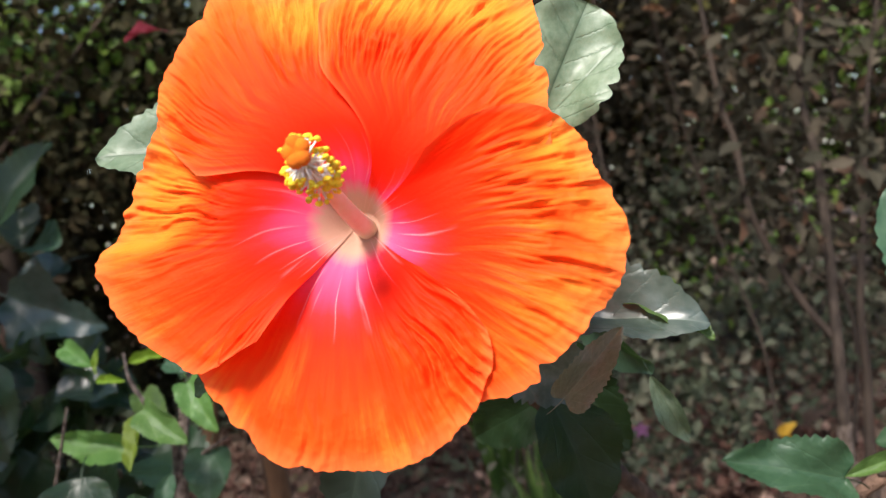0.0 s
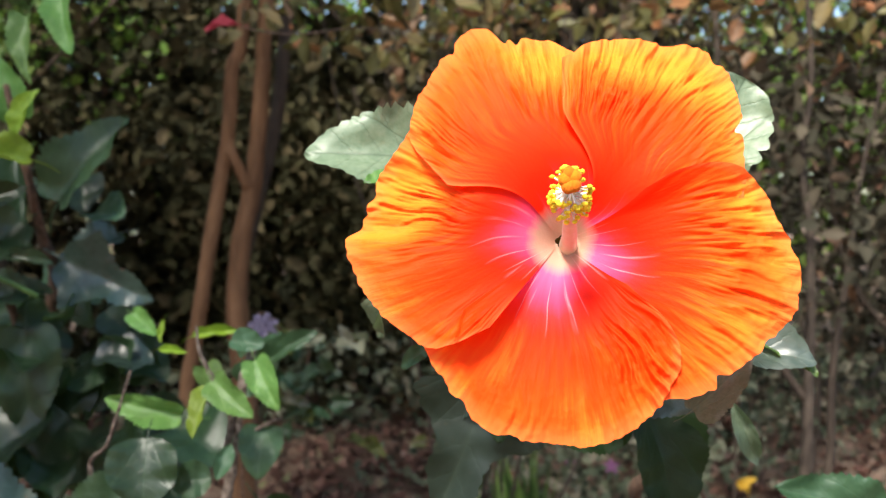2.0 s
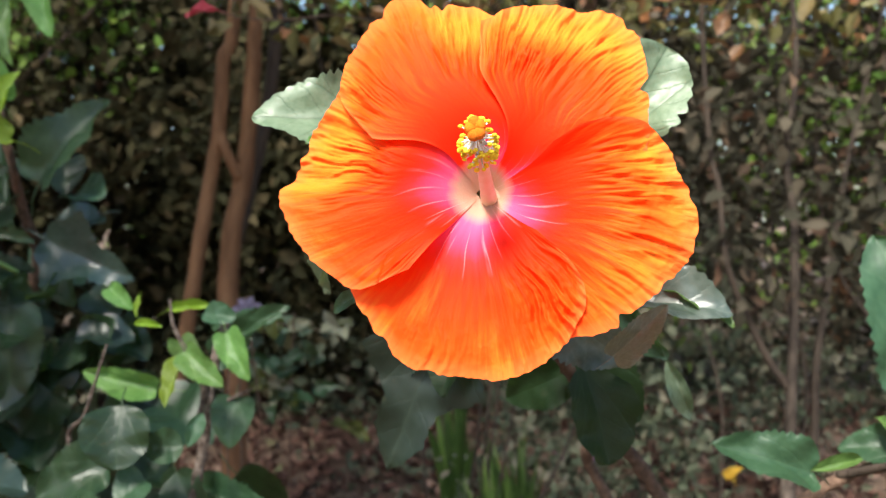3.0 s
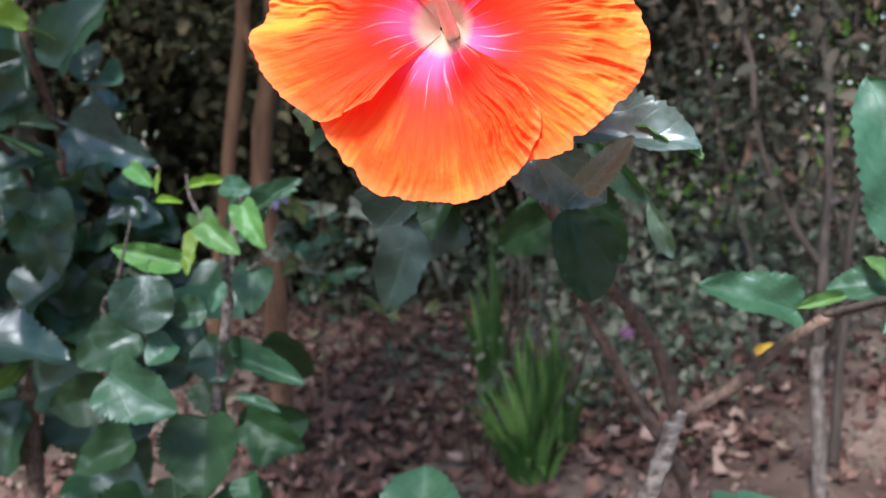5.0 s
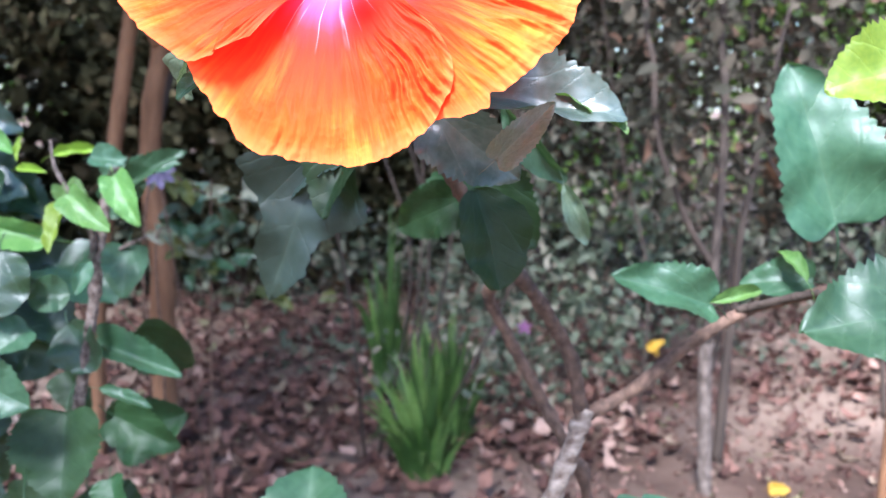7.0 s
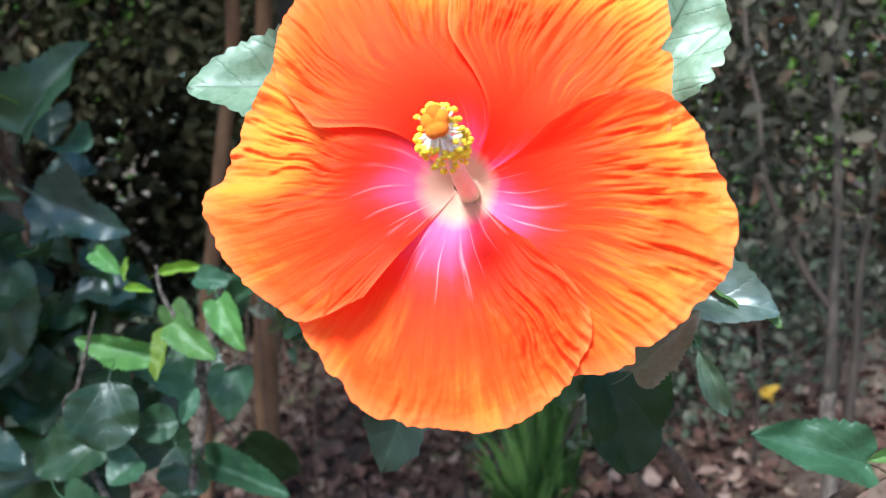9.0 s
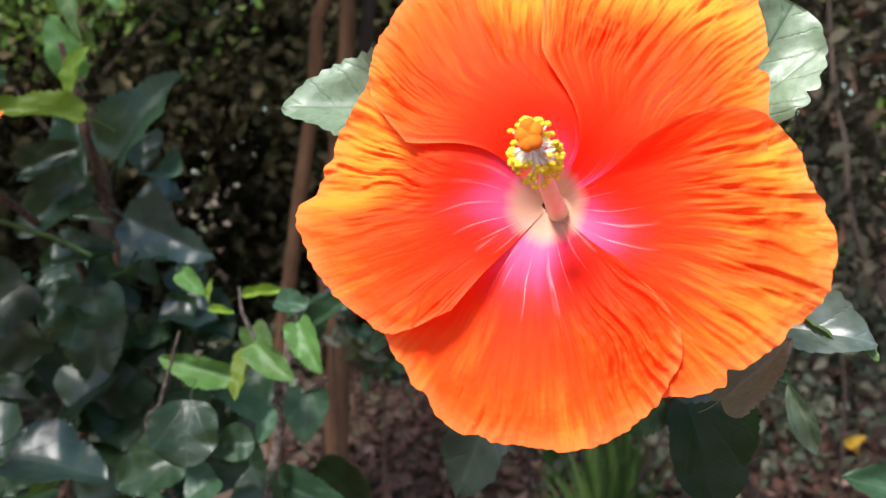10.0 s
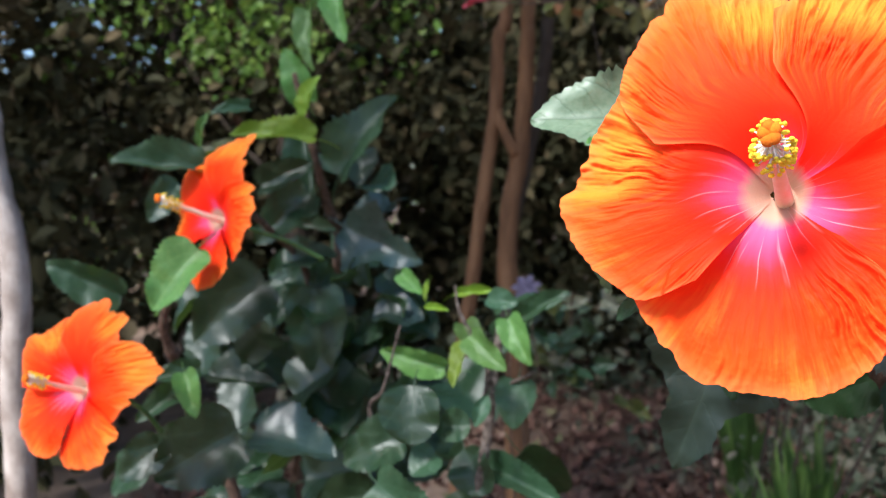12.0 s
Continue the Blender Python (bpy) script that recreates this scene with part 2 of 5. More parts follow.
petal_mat = petal_material()
column_mat = plain("column", (0.86, 0.68, 0.47), (0.90, 0.77, 0.60), 200, 0.5, 0.2, 0.0005, 0.15, (1, 1, 1), 0.1)
filament_mat = plain("filament", (0.90, 0.84, 0.78), (0.92, 0.88, 0.84), 200, 0.5, 0.1, 0.0003, 0.2, (1, 1, 1), 0.05)
anther_mat = plain("anther", (0.92, 0.62, 0.03), (0.95, 0.74, 0.05), 900, 0.7, 0.4, 0.0004, 0.15, (1, 1, 1), 0.1)
stigma_mat = plain("stigma", (0.80, 0.15, 0.004), (0.88, 0.25, 0.008), 1400, 0.75, 0.6, 0.0005, 0.15, (1, 1, 1), 0.1)
sepal_mat = plain("sepal", (0.06, 0.13, 0.035), (0.11, 0.19, 0.05), 120, 0.5, 0.2, 0.001, 0.15)
twig_mat = plain("twig_bark", (0.070, 0.042, 0.029), (0.185, 0.112, 0.078), 160, 0.8, 1.0, 0.003, 0, (1, 1, 0.7))
lichen_bark = plain("lichened_bark", (0.11, 0.068, 0.046), (0.46, 0.37, 0.30), 95, 0.85, 1.0, 0.003, 0, (1, 1, 1.8))
lichen_twig = plain("lichened_twig", (0.055, 0.036, 0.028), (0.24, 0.19, 0.16), 190, 0.85, 1.0, 0.003)
pale_bark = plain("pale_bark", (0.24, 0.18, 0.15), (0.52, 0.44, 0.39), 26, 0.8, 0.7, 0.003, 0, (1, 1, 0.6), 0.35)
lichen_trunk = plain("lichened_trunk", (0.062, 0.045, 0.035), (0.20, 0.155, 0.125), 70, 0.85, 0.9, 0.004, 0, (1, 1, 0.5))
mottled = plain("mottled_bark", (0.038, 0.027, 0.020), (0.105, 0.078, 0.060), 60, 0.85, 0.8, 0.004, 0, (1, 1, 0.4))
trunk_mat = plain("trunk_bark", (0.125, 0.058, 0.026), (0.27, 0.138, 0.068), 22, 0.85, 0.8, 0.008, 0, (1, 1, 0.22))
dark_bark = plain("dark_bark", (0.034, 0.024, 0.018), (0.078, 0.055, 0.040), 20, 0.85, 0.8, 0.01, 0, (1, 1, 0.25))
grass_mat = plain("grass_blade", (0.030, 0.070, 0.014), (0.095, 0.155, 0.036), 9, 0.45, 0.1, 0.001, 0.3)
grass_light = plain("grass_blade_light", (0.09, 0.17, 0.035), (0.20, 0.29, 0.075), 9, 0.4, 0.1, 0.001, 0.3)
litter_one = plain("dead_leaf", (0.115, 0.050, 0.034), (0.24, 0.125, 0.085), 25, 0.75, 0.4, 0.003, 0.1)
red_leaf = plain("red_leaf", (0.36, 0.025, 0.05), (0.50, 0.08, 0.11), 60, 0.5, 0.2, 0.001, 0.3)
lavender = plain("lavender_petal", (0.15, 0.125, 0.20), (0.25, 0.21, 0.30), 60, 0.6, 0.2, 0.001, 0.3)
yellow_petal = plain("yellow_leaf", (0.48, 0.27, 0.025), (0.60, 0.38, 0.05), 60, 0.6, 0.2, 0.001, 0.3)
litter_mat = island("leaf_litter", [(0.0, (0.045, 0.021, 0.015)), (0.4, (0.112, 0.050, 0.036)), (0.72, (0.205, 0.105, 0.076)), (0.93, (0.37, 0.24, 0.185)), (1.0, (0.13, 0.14, 0.055))], 0.75, 0.08, 0.25)
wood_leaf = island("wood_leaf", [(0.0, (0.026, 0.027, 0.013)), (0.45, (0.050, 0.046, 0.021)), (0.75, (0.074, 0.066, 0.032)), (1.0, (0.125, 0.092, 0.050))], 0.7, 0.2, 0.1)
grey_leaf = island("grey_leaf", [(0.0, (0.030, 0.028, 0.018)), (0.5, (0.058, 0.053, 0.036)), (0.85, (0.110, 0.090, 0.064)), (1.0, (0.18, 0.095, 0.06))], 0.7, 0.2, 0.1)
# sunlit brightness is put into these leaf colours, beside their own yellow-green
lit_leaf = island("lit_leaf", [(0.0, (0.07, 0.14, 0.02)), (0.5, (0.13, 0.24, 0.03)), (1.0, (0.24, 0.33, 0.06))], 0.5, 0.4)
herb_mat = island("herb", [(0.0, (0.05, 0.066, 0.038)), (0.5, (0.105, 0.12, 0.072)), (0.8, (0.17, 0.165, 0.11)), (1.0, (0.25, 0.21, 0.155))], 0.6, 0.25, 0.3)


def ground_material():
    n = Nodes("soil")
    pos = (n.add("NewGeometry"), "Position")
    big, mid, small = n.noise(0.9, 4.0, pos), n.noise(9.0, 6.0, pos, 0.65), n.noise(120.0, 5.0, pos, 0.7)
    col = n.mix(n.ramp(mid, [(0.35, (0, 0, 0)), (0.68, (1, 1, 1))]), (0.058, 0.033, 0.023), (0.110, 0.067, 0.047))
    col = n.mix(n.ramp(big, [(0.42, (0, 0, 0)), (0.62, (1, 1, 1))]), col, n.mix(small, (0.14, 0.092, 0.066), (0.31, 0.225, 0.17)))
    col = n.mix(n.ramp(small, [(0.55, (0, 0, 0)), (0.75, (0.6, 0.6, 0.6))]), col, (0.05, 0.03, 0.022))
    b = n.bump(n.math("ADD", mid, n.math("MULTIPLY", small, 0.4)), 0.9, 0.02)
    p = n.add("BsdfPrincipled", Base_Color=col, Roughness=0.92, Normal=b)
    p.inputs["Specular IOR Level"].default_value = 0.2
    return n.finish(p)


soil = ground_material()


# ---- builders ----
def mesh_of(name, verts, faces, material, uvs=None, smooth=True):
    me = bpy.data.meshes.new(name)
    me.from_pydata([tuple(v) for v in verts], [], faces)
    if uvs is not None:
        layer = me.uv_layers.new(name="UVMap")
        for loop in me.loops:
            layer.data[loop.index].uv = uvs[loop.vertex_index]
    me.materials.append(material)
    if smooth:
        me.polygons.foreach_set("use_smooth", [True] * len(me.polygons))
    me.update()
    return me


def child(name, me, parent, label="", m=None):
    ob = new(name, me)
    ob.parent = parent
    if m is not None:
        ob.matrix_basis = m
    return tagged(ob, label)


def thing(name, label, category, at=(0, 0, 0), group="", kind=""):
    ob = new(name)
    ob.location = at
    ob.empty_display_size = 0.05
    bpy.context.view_layer.update()
    return tagged(ob, label, category, group, kind)


def smooth_path(points, per=6):
    pts = [Vector(p) for p in points]
    pts = [2 * pts[0] - pts[1]] + pts + [2 * pts[-1] - pts[-2]]
    made = []
    for i in range(1, len(pts) - 2):
        a, b, c, d = pts[i - 1:i + 3]
        for k in range(per):
            t = k / per
            made.append(0.5 * (2 * b + (c - a) * t + (2 * a - 5 * b + 4 * c - d) * t * t + (3 * b - a - 3 * c + d) * t ** 3))
    return made + [pts[-2]]


def tube_data(points, r0, r1, sides=9, per=6, rough=0.08, knots=0.0, joints=0.0):
    line = smooth_path(points, per)
    verts, faces, n = [], [], len(line)
    ref = Vector((0.31, 0.83, 0.2)).normalized()
    run = 0.0
    for i, p in enumerate(line):
        run += (p - line[i - 1]).length if i else 0.0
        way = (line[min(i + 1, n - 1)] - line[max(i - 1, 0)]).normalized()
        x = way.cross(ref).normalized()
        y = way.cross(x)
        t = i / (n - 1)
        r = r0 + (r1 - r0) * t
        r *= 1 + knots * max(0, noise.noise(p * 45)) ** 2 * 3
        if joints:
            r *= 1 + 0.16 * math.exp(-(((run + 0.006 * noise.noise(p * 60)) % joints - joints / 2) / 0.0028) ** 2)
        for k in range(sides):
            a = 2 * math.pi * k / sides
            q = x * math.cos(a) + y * math.sin(a)
            verts.append(p + q * r * (1 + rough * noise.noise((p + q * r) * (0.6 / max(r, 0.002)))))
    for i in range(n - 1):
        for k in range(sides):
            j = (k + 1) % sides
            faces.append((i * sides + k, i * sides + j, (i + 1) * sides + j, (i + 1) * sides + k))
    faces.append(tuple(range(sides))[::-1])
    faces.append(tuple((n - 1) * sides + k for k in range(sides)))
    return verts, faces


def branch(parent, name, points, r0, r1, material, label="", sides=9, rough=0.1, knots=0.15, per=6, joints=0.0):
    base = Vector(parent.location) if parent is not None else Vector()
    v, f = tube_data([Vector(p) - base for p in points], r0, r1, sides, per, rough, knots, joints)
    return child(name, mesh_of(name, v, f, material), parent, label)


# leaf blades, one unit long along y; several bent shapes of each kind
def leaf_shape(kind, seed):
    rnd = random.Random(seed)
    rows, cols = 64, 12
    fold, droop, wave, twist = rnd.uniform(0.22, 0.50), rnd.uniform(-0.02, 0.26), rnd.uniform(0.015, 0.05), rnd.uniform(-0.25, 0.25)
    phase = rnd.uniform(0, 6)
    verts, uvs, faces = [], [], []
    for i in range(rows + 1):
        v = i / rows
        if kind == "narrow":
            w = 2.05 * v ** 0.8 * (1 - v) ** 0.75 * 1.0
        elif kind == "round":
            w = math.sqrt(max(0.0, 1 - (2 * v - 1) ** 2)) * (1 - 0.10 * v)
        elif kind == "wide":
            w = 1.08 * math.sqrt(max(0.0, 1 - (2 * v - 1) ** 2)) * (0.86 + 0.22 * v)
        elif kind == "lobed":
            w = 1.75 * v ** 0.42 * (1 - v) ** 0.85 * (0.80 + 0.42 * math.exp(-((v - 0.34) / 0.10) ** 2) - 0.22 * math.exp(-((v - 0.58) / 0.10) ** 2))
        else:
            w = 1.93 * v ** 0.40 * (1 - v) ** 0.70
        for j in range(cols + 1):
            s = 2 * j / cols - 1
            edge = abs(s) ** 6
            scallop = abs(math.sin(v * math.pi * (17 if kind == "round" else 8 if kind == "wide" else 13) + 0.4 * math.sin(seed))) - 0.6
            scallop += 0.5 * (abs(math.sin(v * math.pi * 6.3 + seed)) - 0.5) + 0.5 * noise.noise(Vector((v * 14, s, seed + 8)))
            if kind == "broad":
                # forward-pointing teeth of uneven size
                run = v * 16 + 0.5 * noise.noise(Vector((v * 7, seed, 1 if s > 0 else 5)))
                scallop = 1.5 * (run % 1.0) - 0.75 + 0.3 * noise.noise(Vector((v * 14, s, seed + 8)))
            tooth = 1 + edge * (0.10 if kind == "wide" else 0.10 if kind in ("broad", "lobed") else 0.04) * scallop * min(1, max(0, (v - 0.15) * 4)) * (1 + 0.5 * noise.noise(Vector((v * 9, s, seed))))
            side = s * w * 0.5 * tooth
            back = -0.07 * abs(s) * w * (1 - v) * 2 if kind in ("broad", "lobed", "wide") else 0
            z = (math.sqrt(side * side + 0.010) - 0.10) * fold * 1.5 - droop * v * v + 0.05 * noise.noise(Vector((side * 3.2, v * 3.0, seed + 3))) + wave * math.sin(11 * v + phase + s) * abs(s) + 0.015 * math.sin(23 * v + phase * 2) * s * s
            ang = math.atan2(side, v + 0.10)
            far_out = math.hypot(side, v)
            for vein_way in (-0.95, -0.48, 0.48, 0.95):
                z -= (0.034 if kind != "narrow" else 0.0) * far_out * math.exp(-((ang - vein_way) / 0.10) ** 2)
            if kind == "wide":
                z += 0.055 * far_out * math.sin(7 * ang + phase) + 0.05 * far_out ** 2 * noise.noise(Vector((side * 4, v * 4, seed + 17)))
            z += twist * side * v + 0.012 * noise.noise(Vector((side * 7, v * 7, seed)))
            verts.append((side, v + back, z))
            uvs.append((0.5 + 0.5 * s * min(1.0, w * 0.9), v))
    for i in range(rows):
        for j in range(cols):
            a = i * (cols + 1) + j
            faces.append((a, a + 1, a + cols + 2, a + cols + 1))
    # stalk
    first = len(verts)
    pv, pf = tube_data([(0, 0.04, -0.004), (0, -0.10, -0.02), (0, -0.22, -0.07), (0, -0.34, -0.16)], 0.011, 0.009, 6, 3, 0.0)
    verts += pv
    uvs += [(0.5, 0.0)] * len(pv)
    faces += [tuple(first + k for k in q) for q in pf]
    return verts, faces, uvs


LEAF_MESHES = {}


def leaf_mesh(kind, variant, material):
    key = (kind, variant, material.name)
    if key not in LEAF_MESHES:
        v, f, uv = leaf_shape(kind, variant * 7 + len(kind))
        LEAF_MESHES[key] = mesh_of("leaf", v, f, material, uv)
    return LEAF_MESHES[key]


OPEN_SIDE = Vector((0.0, -0.85, 0.52))
leaf_count = [0]


def leaf(parent, base, tip, width, roll, kind, material, label=""):
    """A leaf from its stalk's end to its tip, its face to the open side, turned by roll degrees about its midrib."""
    base, tip = Vector(base), Vector(tip)
    y = tip - base
    length = y.length
    y.normalize()
    z = (OPEN_SIDE - y * OPEN_SIDE.dot(y)).normalized()
    z = Matrix.Rotation(radians(roll), 3, y) @ z
    x = y.cross(z)
    m = Matrix((x, y, z)).transposed().to_4x4()
    m.translation = base - Vector(parent.location)
    leaf_count[0] += 1
    return child("leaf", leaf_mesh(kind, leaf_count[0] % 5, material), parent, label, m @ Matrix.Diagonal((width * 1.15, length, length, 1)))


# ---- ground ----
def spread(n, near, far):
    k = math.asinh(far / near)
    return [near * math.sinh(k * (2 * i / n - 1)) for i in range(n + 1)]


def build_ground():
    xs, ys = spread(110, 1.2, 70.0), [y + 2.2 for y in spread(110, 1.2, 70.0)]
    verts = []
    for y in ys:
        for x in xs:
            z = 0.05 * noise.noise(Vector((x * 0.7, y * 0.7, 0))) + 0.015 * noise.noise(Vector((x * 4, y * 4, 3))) + 0.06 * max(0, min(1, (x - 0.6) / 2))
            verts.append((x, y, z))
    w = len(xs)
    faces = [(j * w + i, j * w + i + 1, (j + 1) * w + i + 1, (j + 1) * w + i) for j in range(len(ys) - 1) for i in range(w - 1)]
    return tagged(new("ground", mesh_of("ground", verts, faces, soil)), "bare brown garden soil with crumbs and dry patches", "ground", kind="structure")


def ground_z(x, y):
    return 0.05 * noise.noise(Vector((x * 0.7, y * 0.7, 0))) + 0.015 * noise.noise(Vector((x * 4, y * 4, 3))) + 0.06 * max(0, min(1, (x - 0.6) / 2))


ground = build_ground()


# ---- masses of leaves ----
def leaf_cloud(name, blobs, material, parent=None, label="", seed=1, up=0.35):
    """Many small folded leaves. blobs: centre, radii, number, leaf length."""
    g = np.random.default_rng(seed)
    allv, count = [], 0
    for centre, radii, n, size in blobs:
        d = g.normal(size=(n, 3))
        d /= np.linalg.norm(d, axis=1)[:, None]
        r = g.uniform(0.25, 1.0, n) ** 0.45
        lump = 1 + 0.28 * np.sin(d[:, :1] * 5 + centre[0] * 9) * np.cos(d[:, 1:2] * 6 + d[:, 2:] * 4)
        c = np.array(centre) + d * r[:, None] * np.array(radii) * lump
        y = g.normal(size=(n, 3)) + np.array((0, 0, -0.35))
        y /= np.linalg.norm(y, axis=1)[:, None]
        z = g.normal(size=(n, 3)) * 0.8 + np.array((0, -up, 0.75))
        x = np.cross(y, z)
        x /= np.linalg.norm(x, axis=1)[:, None]
        z = np.cross(x, y)
        s = (size * g.uniform(0.55, 1.3, n))[:, None]
        w = s * g.uniform(0.24, 0.34, n)[:, None]
        lift = z * s * 0.10
        quad = np.stack([c - y * s * 0.5, c + x * w + lift - y * s * 0.12, c + x * w * 0.75 + lift + y * s * 0.2, c + y * s * 0.5 - lift, c - x * w * 0.75 + lift + y * s * 0.2, c - x * w + lift - y * s * 0.12], axis=1)
        allv.append(quad.reshape(-1, 3))
        count += n
    verts = np.concatenate(allv)
    if parent is not None:
        verts = verts - np.array(parent.location)
    me = bpy.data.meshes.new(name)
    me.vertices.add(len(verts))
    me.vertices.foreach_set("co", verts.astype(np.float32).ravel())
    base = np.arange(count)[:, None] * 6
    loops = np.concatenate([base + np.array([0, 1, 2, 3]), base + np.array([0, 3, 4, 5])], axis=1).ravel()
    me.loops.add(len(loops))
    me.loops.foreach_set("vertex_index", loops.astype(np.int32))
    me.polygons.add(count * 2)
    me.polygons.foreach_set("loop_start", np.arange(0, len(loops), 4, dtype=np.int32))
    me.materials.append(material)
    me.update(calc_edges=True)
    me.validate()
    if parent is None:
        return new(name, me)
    return child(name, me, parent, label)


# ---- the flower ----
PETALS = [  # first angle (covered side), last angle (covering side), turns of both sides at the claw, in degrees
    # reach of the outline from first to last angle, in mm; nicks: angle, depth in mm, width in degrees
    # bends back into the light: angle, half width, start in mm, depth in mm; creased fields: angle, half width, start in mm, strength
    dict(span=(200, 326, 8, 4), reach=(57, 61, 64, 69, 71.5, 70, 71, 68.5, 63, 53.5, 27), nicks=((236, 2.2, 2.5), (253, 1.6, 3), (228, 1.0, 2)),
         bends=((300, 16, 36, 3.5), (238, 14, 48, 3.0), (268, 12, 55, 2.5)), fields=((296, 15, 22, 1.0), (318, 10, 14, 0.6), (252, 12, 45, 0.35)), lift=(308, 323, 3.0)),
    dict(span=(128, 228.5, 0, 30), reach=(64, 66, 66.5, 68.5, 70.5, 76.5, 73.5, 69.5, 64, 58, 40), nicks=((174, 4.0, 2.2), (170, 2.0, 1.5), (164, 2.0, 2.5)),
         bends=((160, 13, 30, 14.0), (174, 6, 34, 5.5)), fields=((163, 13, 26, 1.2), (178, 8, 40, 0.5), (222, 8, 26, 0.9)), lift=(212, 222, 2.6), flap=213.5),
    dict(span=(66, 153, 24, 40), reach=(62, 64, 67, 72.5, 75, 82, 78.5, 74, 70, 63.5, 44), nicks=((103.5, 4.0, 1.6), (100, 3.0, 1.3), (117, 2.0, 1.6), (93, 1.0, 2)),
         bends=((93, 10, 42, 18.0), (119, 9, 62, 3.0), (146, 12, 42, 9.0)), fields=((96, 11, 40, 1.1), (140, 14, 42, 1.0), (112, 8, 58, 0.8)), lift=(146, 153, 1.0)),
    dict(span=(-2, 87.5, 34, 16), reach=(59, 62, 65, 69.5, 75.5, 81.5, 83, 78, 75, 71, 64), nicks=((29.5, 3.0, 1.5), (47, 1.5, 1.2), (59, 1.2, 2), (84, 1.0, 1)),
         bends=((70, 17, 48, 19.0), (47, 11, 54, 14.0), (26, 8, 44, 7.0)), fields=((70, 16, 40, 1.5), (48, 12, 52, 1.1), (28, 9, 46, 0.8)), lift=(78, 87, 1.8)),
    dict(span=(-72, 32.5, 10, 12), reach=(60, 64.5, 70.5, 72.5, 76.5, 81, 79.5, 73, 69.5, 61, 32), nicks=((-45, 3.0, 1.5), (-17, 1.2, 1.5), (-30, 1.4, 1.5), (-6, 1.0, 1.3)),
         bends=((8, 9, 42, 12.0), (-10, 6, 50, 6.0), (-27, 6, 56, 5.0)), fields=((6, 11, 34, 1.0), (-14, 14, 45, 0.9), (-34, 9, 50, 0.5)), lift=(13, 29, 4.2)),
]


def edge_reach(reach, u):
    """The outline's reach in metres, smooth through the given values."""
    t = u * (len(reach) - 1)
    i = min(int(t), len(reach) - 2)
    f = t - i
    p, q, r_, w = reach[max(i - 1, 0)], reach[i], reach[i + 1], reach[min(i + 2, len(reach) - 1)]
    return 0.0005 * (2 * q + (r_ - p) * f + (2 * p - 5 * q + 4 * r_ - w) * f * f + (3 * q - p - 3 * r_ + w) * f ** 3)


def ease(x):
    x = max(0.0, min(1.0, x))
    return x * x * (3 - 2 * x)


